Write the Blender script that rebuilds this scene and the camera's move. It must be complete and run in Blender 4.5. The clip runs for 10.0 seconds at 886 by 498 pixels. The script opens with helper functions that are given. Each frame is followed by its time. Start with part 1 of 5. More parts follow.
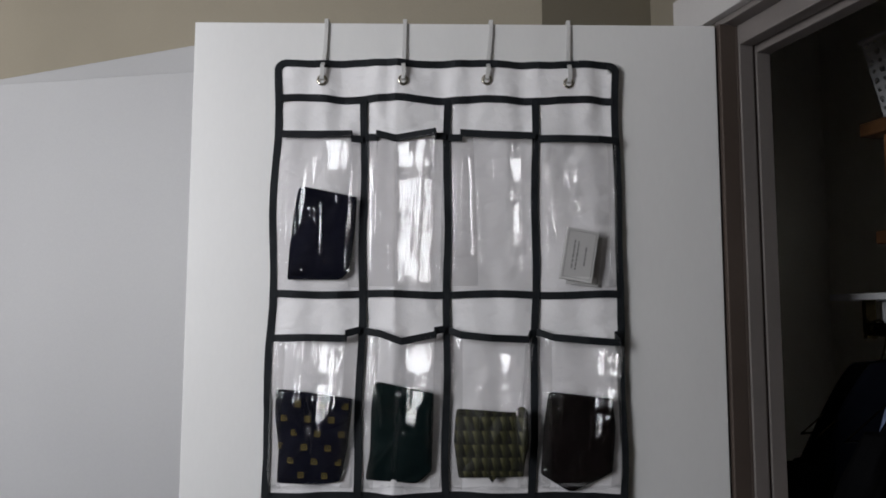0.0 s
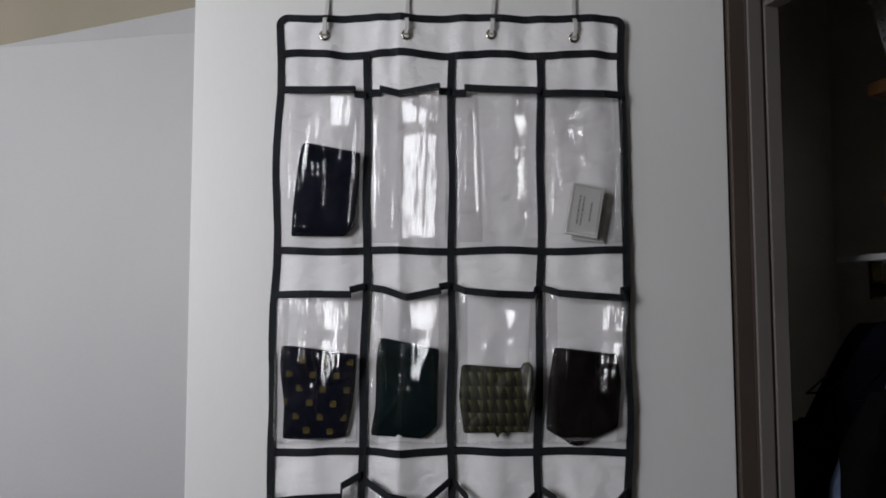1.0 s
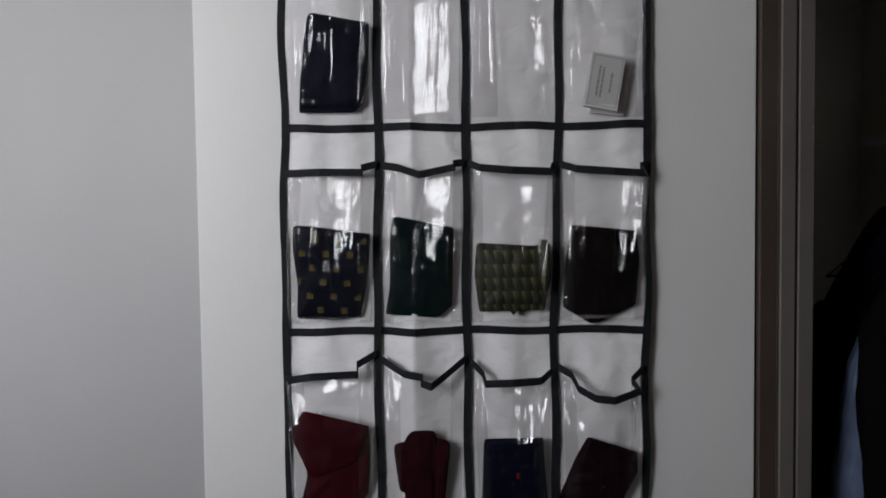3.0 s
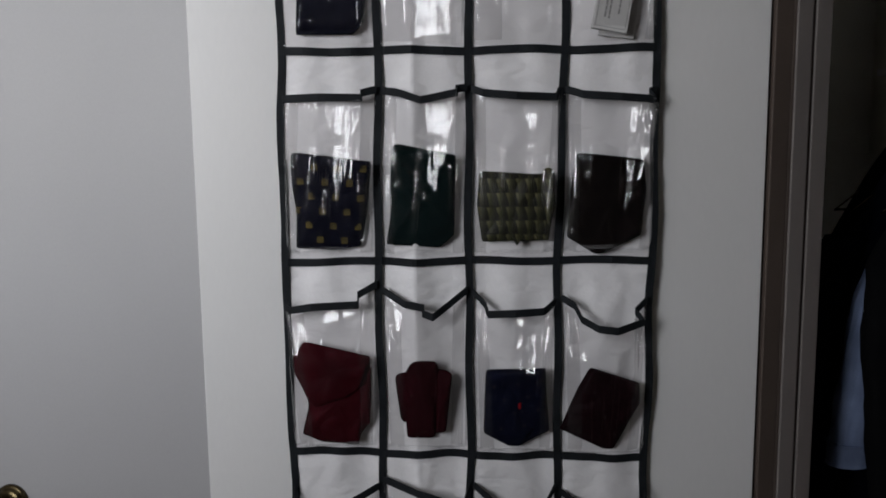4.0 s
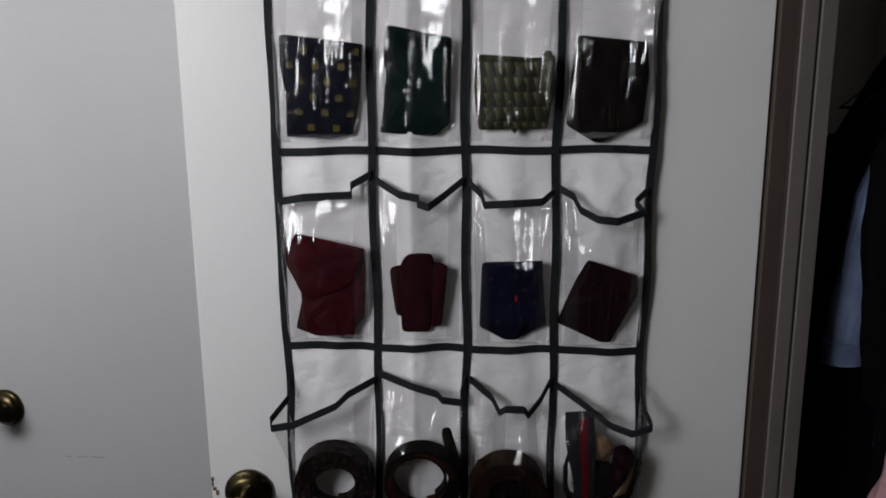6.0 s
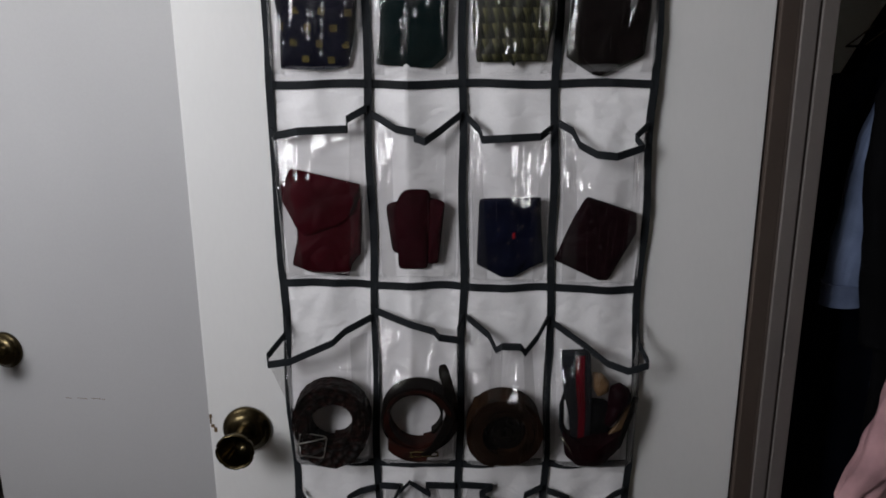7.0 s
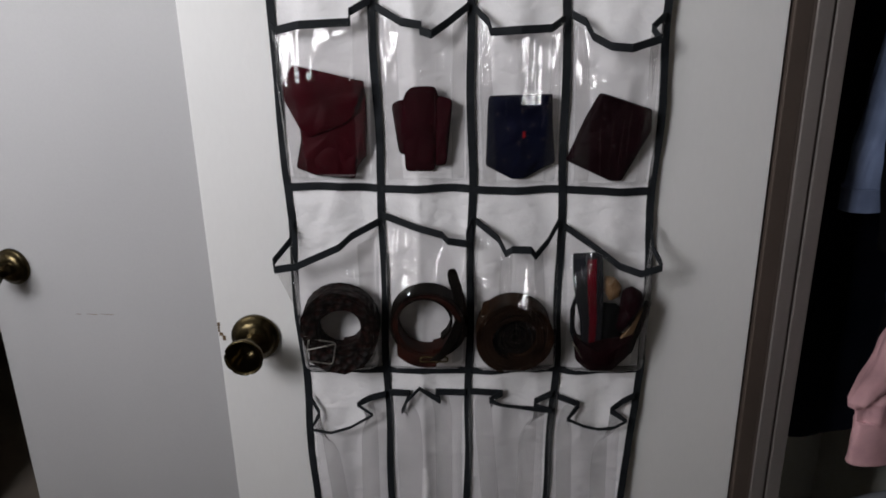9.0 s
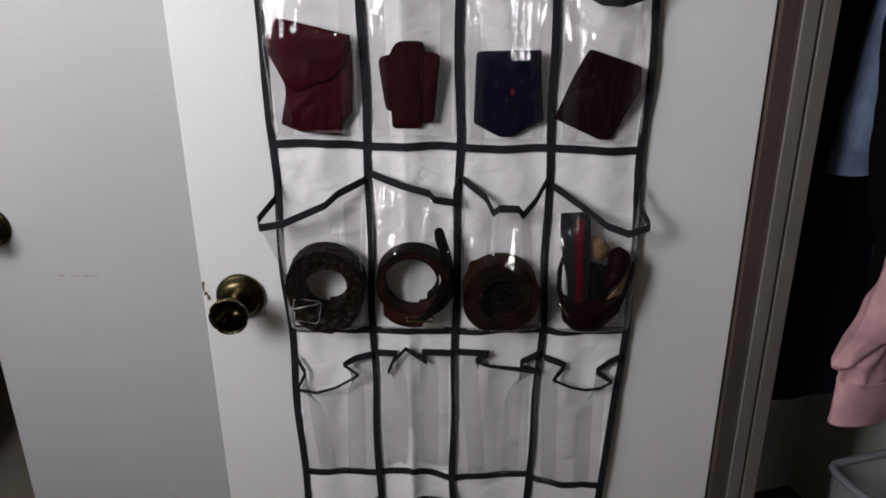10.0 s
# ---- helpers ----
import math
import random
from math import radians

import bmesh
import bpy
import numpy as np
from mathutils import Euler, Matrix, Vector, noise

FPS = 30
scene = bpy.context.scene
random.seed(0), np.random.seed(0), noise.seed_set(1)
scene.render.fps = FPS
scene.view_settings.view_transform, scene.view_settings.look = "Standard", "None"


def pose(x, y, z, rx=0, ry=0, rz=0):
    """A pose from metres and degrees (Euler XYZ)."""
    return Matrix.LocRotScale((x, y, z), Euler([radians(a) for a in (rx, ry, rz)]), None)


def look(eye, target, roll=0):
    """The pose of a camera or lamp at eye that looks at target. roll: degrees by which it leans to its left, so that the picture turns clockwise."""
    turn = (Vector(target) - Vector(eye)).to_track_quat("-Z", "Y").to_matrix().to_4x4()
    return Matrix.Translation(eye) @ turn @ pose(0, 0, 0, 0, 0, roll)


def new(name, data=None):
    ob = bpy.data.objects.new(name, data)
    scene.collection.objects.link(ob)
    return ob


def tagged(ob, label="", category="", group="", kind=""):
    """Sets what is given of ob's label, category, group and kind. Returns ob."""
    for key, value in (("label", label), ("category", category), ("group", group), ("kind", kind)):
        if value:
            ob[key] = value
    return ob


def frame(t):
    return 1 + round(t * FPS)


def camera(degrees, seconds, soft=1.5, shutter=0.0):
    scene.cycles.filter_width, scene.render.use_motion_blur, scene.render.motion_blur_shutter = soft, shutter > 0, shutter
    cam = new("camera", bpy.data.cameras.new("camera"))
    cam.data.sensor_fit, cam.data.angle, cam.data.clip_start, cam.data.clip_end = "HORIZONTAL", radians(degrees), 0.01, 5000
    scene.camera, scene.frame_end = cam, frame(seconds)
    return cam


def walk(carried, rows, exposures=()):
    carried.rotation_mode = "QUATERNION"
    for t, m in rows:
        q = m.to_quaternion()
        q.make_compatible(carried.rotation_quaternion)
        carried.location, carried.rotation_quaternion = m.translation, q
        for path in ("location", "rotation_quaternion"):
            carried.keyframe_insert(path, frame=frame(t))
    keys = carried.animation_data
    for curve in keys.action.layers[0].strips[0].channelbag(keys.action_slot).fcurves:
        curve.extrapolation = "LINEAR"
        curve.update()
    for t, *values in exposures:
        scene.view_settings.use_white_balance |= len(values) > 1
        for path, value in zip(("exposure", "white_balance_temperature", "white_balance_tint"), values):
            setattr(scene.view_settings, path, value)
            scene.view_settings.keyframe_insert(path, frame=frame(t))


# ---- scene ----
from mathutils.bvhtree import BVHTree

cam = camera(62.2, 10.0, soft=1.75)
PATH = [
    (0, (-0.027, -1.003, 1.618), (0.002, 0.988, 1.806), 0.1),
    (0.5, (-0.023, -1.001, 1.604), (-0.001, 0.992, 1.761), 0.0),
    (1, (-0.029, -0.995, 1.584), (-0.008, 1.0, 1.723), -0.1),
    (1.5, (-0.033, -0.989, 1.566), (-0.021, 1.008, 1.675), -0.3),
    (2, (-0.032, -0.982, 1.548), (-0.03, 1.017, 1.615), -0.4),
    (2.5, (-0.036, -0.972, 1.538), (-0.033, 1.028, 1.534), -0.6),
    (3.8, (-0.033, -0.958, 1.518), (-0.055, 1.031, 1.31), -0.8),
    (4, (-0.037, -0.95, 1.511), (-0.047, 1.036, 1.277), -0.6),
    (4.5, (-0.038, -0.941, 1.494), (-0.047, 1.038, 1.209), -0.6),
    (5, (-0.038, -0.937, 1.482), (-0.041, 1.036, 1.15), -0.5),
    (5.5, (-0.038, -0.933, 1.464), (-0.042, 1.032, 1.096), -0.7),
    (6.8, (-0.047, -0.941, 1.417), (-0.019, 1.004, 0.953), -0.1),
    (7, (-0.037, -0.934, 1.411), (-0.031, 1.004, 0.917), -0.4),
    (7.5, (-0.038, -0.93, 1.399), (-0.037, 0.995, 0.856), -0.4),
    (8, (-0.038, -0.928, 1.382), (-0.044, 0.988, 0.805), -0.9),
    (8.5, (-0.035, -0.924, 1.366), (-0.049, 0.978, 0.749), -0.8),
    (9, (-0.036, -0.925, 1.358), (-0.058, 0.967, 0.709), -1.1),
    (9.5, (-0.036, -0.925, 1.344), (-0.061, 0.956, 0.665), -0.9),
    (10, (-0.033, -0.924, 1.338), (-0.027, 0.943, 0.621), -0.5),
]
walk(cam, [(t, look(eye, target, roll)) for t, eye, target, roll in PATH],
     [(0, -0.08, 6500, 10), (0.5, -0.16, 6500, 10), (1, -0.19, 6500, 10), (2, -0.21, 6500, 10), (4, -0.26, 6500, 10), (5.5, -0.03, 6540, 10.2), (7, 0.16, 6580, 10.5), (8.5, 0.42, 6640, 11), (9.2, 0.48, 6680, 11.3), (10, 0.67, 6720, 11.5)])

# ---- light ----
world = bpy.data.worlds.new("sky")
scene.world = world
world.use_nodes = True
wn = world.node_tree
sky = wn.nodes.new("ShaderNodeTexSky")
sky.sky_type, sky.sun_disc = "NISHITA", False
sky.sun_elevation, sky.sun_rotation = radians(35), radians(200)
wn.nodes["Background"].inputs["Strength"].default_value = 0.1
wn.links.new(sky.outputs[0], wn.nodes["Background"].inputs["Color"])

WIN_X, WIN_Y, WIN_Z, WIN_W, WIN_H = -1.70, -1.58, 1.92, 1.46, 1.00
lamp = bpy.data.lights.new("window_light", "AREA")
lamp.shape, lamp.size, lamp.size_y = "RECTANGLE", WIN_W, WIN_H
lamp.energy, lamp.color = 66.0, (0.935, 0.96, 1.01)
new("window_light", lamp).matrix_world = look((WIN_X, WIN_Y - 0.24, WIN_Z), (WIN_X - 0.31, WIN_Y + 0.71, WIN_Z - 0.04))

# ---- materials ----
def nodes_of(name):
    m = bpy.data.materials.new(name)
    m.use_nodes = True
    t = m.node_tree
    return m, t, t.nodes["Principled BSDF"]


def math_node(t, op, a, b=None):
    n = t.nodes.new("ShaderNodeMath")
    n.operation = op
    for i, v in enumerate((a, b)):
        if v is None:
            continue
        if isinstance(v, (int, float)):
            n.inputs[i].default_value = v
        else:
            t.links.new(v, n.inputs[i])
    return n.outputs[0]


def noise_node(t, scale, stretch=(1, 1, 1), detail=4.0):
    c = t.nodes.new("ShaderNodeTexCoord")
    mp = t.nodes.new("ShaderNodeMapping")
    mp.inputs["Scale"].default_value = stretch
    t.links.new(c.outputs["Object"], mp.inputs[0])
    n = t.nodes.new("ShaderNodeTexNoise")
    n.inputs["Scale"].default_value, n.inputs["Detail"].default_value = scale, detail
    t.links.new(mp.outputs[0], n.inputs["Vector"])
    return n.outputs["Fac"]


def ramp_node(t, fac, stops):
    r = t.nodes.new("ShaderNodeValToRGB")
    while len(r.color_ramp.elements) < len(stops):
        r.color_ramp.elements.new(0.5)
    for e, (p, c) in zip(r.color_ramp.elements, stops):
        e.position, e.color = p, (*c, 1)
    t.links.new(fac, r.inputs[0])
    return r.outputs[0]


def mixed(t, fac, a, b, mode="MIX"):
    n = t.nodes.new("ShaderNodeMix")
    n.data_type, n.blend_type = "RGBA", mode
    for sock, v in ((n.inputs[0], fac), (n.inputs[6], a), (n.inputs[7], b)):
        if isinstance(v, (int, float)):
            sock.default_value = v
        elif isinstance(v, tuple):
            sock.default_value = (*v, 1)
        else:
            t.links.new(v, sock)
    return n.outputs[2]


def bumped(t, b, height, strength, distance=0.001):
    n = t.nodes.new("ShaderNodeBump")
    n.inputs["Strength"].default_value, n.inputs["Distance"].default_value = strength, distance
    t.links.new(height, n.inputs["Height"])
    t.links.new(n.outputs[0], b.inputs["Normal"])


def surface(name, colour, rough, coarse=3.0, fine=120.0, vary=0.08, bump=0.15, metal=0.0, stretch=(1, 1, 1), fine_stretch=(1, 1, 1), distance=0.001, sheen=0.0, shine=0.5, crumple=0.0):
    """A plain surface with large soft stains, fine grain and relief."""
    m, t, b = nodes_of(name)
    big, small = noise_node(t, coarse, stretch), noise_node(t, fine, fine_stretch, 6.0)
    dark = tuple(c * (1 - 2.2 * vary) for c in colour)
    light = tuple(min(1, c * (1 + vary)) for c in colour)
    base = ramp_node(t, big, ((0.3, dark), (0.65, light)))
    grain = ramp_node(t, small, ((0.25, (1 - vary,) * 3), (0.7, (1.0,) * 3)))
    t.links.new(mixed(t, 1.0, base, grain, "MULTIPLY"), b.inputs["Base Color"])
    b.inputs["Roughness"].default_value, b.inputs["Metallic"].default_value = rough, metal
    b.inputs["Specular IOR Level"].default_value = shine
    if sheen:
        b.inputs["Sheen Weight"].default_value = sheen
    bumped(t, b, small, bump, distance)
    if crumple:
        # thin creases where the cloth was once folded and squeezed
        ridge = math_node(t, "ABSOLUTE", math_node(t, "SUBTRACT", noise_node(t, 17, (1, 1, 1.6), 3.0), 0.5))
        ridge = math_node(t, "MINIMUM", math_node(t, "MULTIPLY", ridge, 7.0), 1.0)
        first = b.inputs["Normal"].links[0].from_node
        n = t.nodes.new("ShaderNodeBump")
        n.inputs["Strength"].default_value, n.inputs["Distance"].default_value = crumple, 0.002
        t.links.new(ridge, n.inputs["Height"])
        t.links.new(n.outputs[0], first.inputs["Normal"])
    return m


M_DOOR = surface("white_door_paint", (0.78, 0.77, 0.76), 0.42, 1.4, 260, 0.02, 0.06, stretch=(1, 1, 0.4), fine_stretch=(1, 1, 0.3))
# white paint darkened to stand in for weaker light on door_2 and its casing
M_DOOR_DIM = surface("dimmed_white_door_paint", (0.405, 0.40, 0.405), 0.48, 1.6, 220, 0.03, 0.08, stretch=(1, 1, 0.4))
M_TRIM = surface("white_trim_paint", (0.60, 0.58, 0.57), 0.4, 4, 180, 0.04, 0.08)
# white trim darkened: the doorway's shade is put into the jamb colour
M_JAMB_SHADED = surface("shaded_white_jamb_paint", (0.215, 0.19, 0.18), 0.5, 4, 180, 0.05, 0.1)
M_WALL = surface("tan_wall_paint", (0.285, 0.25, 0.19), 0.8, 2.0, 300, 0.05, 0.25)
M_REAR = surface("tan_rear_wall_paint", (0.34, 0.325, 0.305), 0.8, 2.0, 300, 0.05, 0.25)
# unseen wall, kept darker so the vinyl mirrors less of the room
M_SOUTH = surface("taupe_wall_paint", (0.20, 0.19, 0.18), 0.8, 2.0, 300, 0.05, 0.25)
M_CLOSET = surface("pale_closet_paint", (0.82, 0.81, 0.75), 0.8, 2.0, 300, 0.05, 0.25)
M_CEIL = surface("white_ceiling_paint", (0.58, 0.575, 0.56), 0.9, 2.0, 200, 0.04, 0.3)
M_FLOOR = surface("brown_carpet", (0.17, 0.14, 0.115), 0.95, 4, 500, 0.15, 0.8, distance=0.004)
M_FABRIC = surface("white_nonwoven_fabric", (0.87, 0.85, 0.86), 0.75, 9, 420, 0.04, 0.25, fine_stretch=(1, 1, 0.6), crumple=0.5)
M_BIND = surface("charcoal_binding_tape", (0.017, 0.019, 0.022), 0.6, 30, 900, 0.15, 0.35, shine=0.1)
M_STRAP = surface("white_metal_strap", (0.62, 0.61, 0.6), 0.35, 20, 300, 0.05, 0.05)
M_BRASS = surface("aged_brass", (0.10, 0.077, 0.040), 0.26, 30, 300, 0.25, 0.12, metal=1.0)
M_GILT = surface("bright_brass", (0.32, 0.24, 0.10), 0.25, 40, 300, 0.1, 0.05, metal=1.0)
M_STEEL = surface("bright_nickel", (0.62, 0.58, 0.5), 0.2, 40, 300, 0.08, 0.05, metal=1.0)
M_BUCKLE = surface("worn_steel", (0.46, 0.44, 0.41), 0.3, 40, 300, 0.1, 0.05, metal=1.0)
M_CHIP = surface("bare_chipped_wood", (0.16, 0.10, 0.05), 0.8, 60, 300, 0.2, 0.5)
# unpainted brown rebate, darkened further for the shade beside the door
M_RAWEDGE_SHADED = surface("shaded_unpainted_rebate", (0.100, 0.074, 0.061), 0.6, 5, 200, 0.08, 0.1)
M_LEATHER_RED = surface("reddish_brown_leather", (0.030, 0.0070, 0.0045), 0.5, 40, 500, 0.35, 0.35, shine=0.05)
M_LEATHER_BLACK = surface("black_leather", (0.006, 0.0042, 0.0036), 0.58, 40, 500, 0.3, 0.35, shine=0.03)
M_LEATHER_EDGE = surface("dark_brown_leather_edge", (0.014, 0.0062, 0.0034), 0.62, 40, 500, 0.3, 0.35, shine=0.03)
M_LEATHER_TAN = surface("brown_saddle_leather", (0.030, 0.0135, 0.0065), 0.62, 40, 500, 0.35, 0.35, shine=0.03)
M_TAN = surface("tan_leather", (0.19, 0.105, 0.045), 0.55, 40, 500, 0.2, 0.3)
M_BROWN_WOOD = surface("brown_wood", (0.20, 0.09, 0.035), 0.5, 8, 120, 0.25, 0.2, stretch=(6, 1, 1))
M_PLASTIC = surface("white_plastic", (0.80, 0.80, 0.82), 0.35, 8, 200, 0.03, 0.05)
M_RIMPLASTIC = surface("clouded_plastic_rim", (0.30, 0.32, 0.36), 0.4, 8, 200, 0.05, 0.05)
M_CARD = surface("white_card", (0.62, 0.61, 0.60), 0.6, 20, 500, 0.03, 0.1)
M_INK = surface("grey_print", (0.30, 0.295, 0.29), 0.7, 20, 500, 0.05, 0.05)


def woven(name, colour, thread=0.0016, rough=0.6, sheen=0.0, ribs=0.5, lean=0.0):
    """Tie silk or shirt cloth: fine slanted ribs, faint wear."""
    m, t, b = nodes_of(name)
    c = t.nodes.new("ShaderNodeTexCoord")
    s = t.nodes.new("ShaderNodeSeparateXYZ")
    t.links.new(c.outputs["Object"], s.inputs[0])
    slant = math_node(t, "ADD", s.outputs[2], math_node(t, "MULTIPLY", s.outputs[0], lean))
    wave = math_node(t, "SINE", math_node(t, "MULTIPLY", slant, 2 * math.pi / thread))
    wave = math_node(t, "ADD", math_node(t, "MULTIPLY", wave, 0.5), 0.5)
    base = ramp_node(t, noise_node(t, 14), ((0.3, tuple(k * 0.6 for k in colour)), (0.7, tuple(k * 1.12 for k in colour))))
    ribbed = ramp_node(t, wave, ((0.0, (1 - ribs,) * 3), (1.0, (1.0,) * 3)))
    t.links.new(mixed(t, 1.0, base, ribbed, "MULTIPLY"), b.inputs["Base Color"])
    b.inputs["Roughness"].default_value = rough
    b.inputs["Sheen Weight"].default_value = sheen
    b.inputs["Specular IOR Level"].default_value = 0.06
    bumped(t, b, wave, 0.4, 0.0004)
    return m


M_NAVY = woven("navy_cloth", (0.006, 0.007, 0.020), 0.0012, 0.6)
M_NAVY_TIE = woven("navy_silk", (0.008, 0.009, 0.022), 0.0018, 0.5, lean=1.0)
M_BLUE_TIE = woven("dark_blue_silk", (0.0035, 0.0055, 0.024), 0.0018, 0.5, lean=1.0)
M_GREEN = woven("bottle_green_silk", (0.0040, 0.0150, 0.0160), 0.0016, 0.5, lean=0.6)
M_DARKBROWN = woven("black_brown_silk", (0.0062, 0.0030, 0.0032), 0.0016, 0.6)
M_RED = woven("burgundy_ribbed_silk", (0.066, 0.0018, 0.0075), 0.0030, 0.5, ribs=0.62, lean=0.18)
M_KNIT = woven("wine_red_knit", (0.032, 0.0008, 0.0046), 0.0022, 0.75, ribs=0.5)
M_WINE = woven("dark_wine_silk", (0.0135, 0.0006, 0.0036), 0.0016, 0.5, lean=-0.6)
M_GOLD = woven("gold_thread", (0.42, 0.32, 0.08), 0.0010, 0.5)
M_REDTHREAD = woven("red_thread", (0.42, 0.012, 0.02), 0.0010, 0.5)
M_PALETHREAD = woven("pale_thread", (0.10, 0.08, 0.08), 0.0010, 0.5)
M_BLUESHIRT = woven("light_blue_cotton", (0.26, 0.33, 0.52), 0.0012, 0.8, ribs=0.12)
M_PINKSHIRT = woven("pink_cotton", (0.72, 0.42, 0.45), 0.0012, 0.8, ribs=0.10)
M_BLACKCLOTH = woven("black_wool", (0.006, 0.006, 0.007), 0.0014, 0.9, ribs=0.3)
M_JACKET = woven("dark_navy_wool", (0.010, 0.012, 0.022), 0.0014, 0.85, ribs=0.3)
M_GREENCLOTH = woven("pale_green_cloth", (0.20, 0.28, 0.22), 0.0014, 0.8, ribs=0.15)
M_WINE_WEB = woven("dark_wine_webbing", (0.010, 0.0008, 0.0022), 0.0014, 0.6, ribs=0.3)
M_WEB_GREY = woven("grey_webbing", (0.02, 0.021, 0.025), 0.0014, 0.7, ribs=0.3)
M_WEB_RED = woven("red_webbing", (0.14, 0.004, 0.012), 0.0014, 0.7, ribs=0.3)


def olive_pattern():
    """Rows of small shaded wedges, olive on dark green."""
    m, t, b = nodes_of("olive_wedge_silk")
    c = t.nodes.new("ShaderNodeTexCoord")
    s = t.nodes.new("ShaderNodeSeparateXYZ")
    t.links.new(c.outputs["Object"], s.inputs[0])
    wob = math_node(t, "MULTIPLY", noise_node(t, 55), 0.22)
    fz = math_node(t, "FRACT", math_node(t, "ADD", math_node(t, "ADD", math_node(t, "DIVIDE", s.outputs[2], 0.0176), 20.35), wob))
    bow = math_node(t, "MULTIPLY", math_node(t, "MULTIPLY", fz, fz), 0.34)
    fx = math_node(t, "FRACT", math_node(t, "ADD", math_node(t, "ADD", math_node(t, "DIVIDE", s.outputs[0], 0.0119), 20), math_node(t, "ADD", bow, wob)))
    wedge = math_node(t, "POWER", math_node(t, "SUBTRACT", 1.0, fx), 1.4)
    k = math_node(t, "ADD", math_node(t, "MULTIPLY", wedge, 0.56), math_node(t, "MULTIPLY", fz, 0.42))
    col = ramp_node(t, k, ((0.18, (0.005, 0.006, 0.003)), (0.42, (0.020, 0.021, 0.008)), (0.66, (0.058, 0.057, 0.020)), (0.88, (0.17, 0.16, 0.07))))
    worn = ramp_node(t, noise_node(t, 30), ((0.3, (0.7,) * 3), (0.7, (1.0,) * 3)))
    t.links.new(mixed(t, 1.0, col, worn, "MULTIPLY"), b.inputs["Base Color"])
    b.inputs["Roughness"].default_value = 0.6
    bumped(t, b, k, 0.3, 0.0006)
    return m


M_OLIVE = olive_pattern()


def braided_leather():
    m, t, b = nodes_of("braided_brown_leather")
    c = t.nodes.new("ShaderNodeTexCoord")
    v = t.nodes.new("ShaderNodeTexVoronoi")
    v.inputs["Scale"].default_value = 115
    t.links.new(c.outputs["Object"], v.inputs["Vector"])
    t.links.new(ramp_node(t, v.outputs["Distance"], ((0.1, (0.020, 0.0060, 0.0050)), (0.6, (0.0035, 0.0020, 0.0018)))), b.inputs["Base Color"])
    b.inputs["Roughness"].default_value = 0.55
    b.inputs["Specular IOR Level"].default_value = 0.1
    bumped(t, b, v.outputs["Distance"], 0.9, 0.004)
    return m


M_BRAID = braided_leather()


def clear_film(name, haze, tint, rough, lines=0.0):
    """Thin clear vinyl: lets light straight through, mirrors at its gloss."""
    m = bpy.data.materials.new(name)
    m.use_nodes = True
    t = m.node_tree
    t.nodes.remove(t.nodes["Principled BSDF"])
    out = t.nodes["Material Output"]
    clear, gloss, dull = (t.nodes.new("ShaderNodeBsdf" + k) for k in ("Transparent", "Glossy", "Diffuse"))
    clear.inputs[0].default_value = (*tint, 1)
    gloss.inputs["Color"].default_value, gloss.inputs["Roughness"].default_value = (1, 1, 1, 1), rough
    dull.inputs[0].default_value = (0.8, 0.8, 0.8, 1)
    fres = t.nodes.new("ShaderNodeLayerWeight")
    fres.inputs["Blend"].default_value = 0.5
    n = t.nodes.new("ShaderNodeBump")
    n.inputs["Strength"].default_value, n.inputs["Distance"].default_value = 0.30, 0.0018
    t.links.new(noise_node(t, 34, (1.0, 1.0, 0.13), 1.0), n.inputs["Height"])
    if lines:
        # thin wandering creases, thicker in some parts of the film than in others
        ridge = math_node(t, "ABSOLUTE", math_node(t, "SUBTRACT", noise_node(t, 62, (1.0, 1.0, 0.24), 2.0), 0.5))
        ridge = math_node(t, "MINIMUM", math_node(t, "MULTIPLY", ridge, 9.0), 1.0)
        where = math_node(t, "MINIMUM", math_node(t, "MAXIMUM", math_node(t, "MULTIPLY", math_node(t, "SUBTRACT", noise_node(t, 17, (1.0, 1.0, 0.5), 1.0), 0.48), 8.0), 0.0), 1.0)
        second = t.nodes.new("ShaderNodeBump")
        second.inputs["Strength"].default_value, second.inputs["Distance"].default_value = lines, 0.002
        t.links.new(math_node(t, "MULTIPLY", ridge, where), second.inputs["Height"])
        t.links.new(n.outputs[0], second.inputs["Normal"])
        n = second
    for sh in (gloss, fres):
        t.links.new(n.outputs[0], sh.inputs["Normal"])
    amount = math_node(t, "POWER", fres.outputs["Facing"], 4.0)
    amount = math_node(t, "MINIMUM", math_node(t, "ADD", math_node(t, "MULTIPLY", amount, 0.6), 0.050), 1.0)
    one, two = t.nodes.new("ShaderNodeMixShader"), t.nodes.new("ShaderNodeMixShader")
    one.inputs[0].default_value = haze
    t.links.new(clear.outputs[0], one.inputs[1])
    t.links.new(dull.outputs[0], one.inputs[2])
    t.links.new(amount, two.inputs[0])
    t.links.new(one.outputs[0], two.inputs[1])
    t.links.new(gloss.outputs[0], two.inputs[2])
    t.links.new(two.outputs[0], out.inputs[0])
    return m


M_FILM = clear_film("clear_vinyl", 0.0015, (0.885, 0.88, 0.88), 0.03, 0.28)
M_FILM_FOLD = clear_film("folded_vinyl", 0.012, (0.86, 0.855, 0.855), 0.08)
M_FILM_DULL = clear_film("dull_vinyl", 0.05, (0.80, 0.795, 0.80), 0.2)
M_BIN = clear_film("translucent_plastic", 0.35, (0.8, 0.82, 0.85), 0.25)

# ---- building helpers ----
ORIGIN = {}


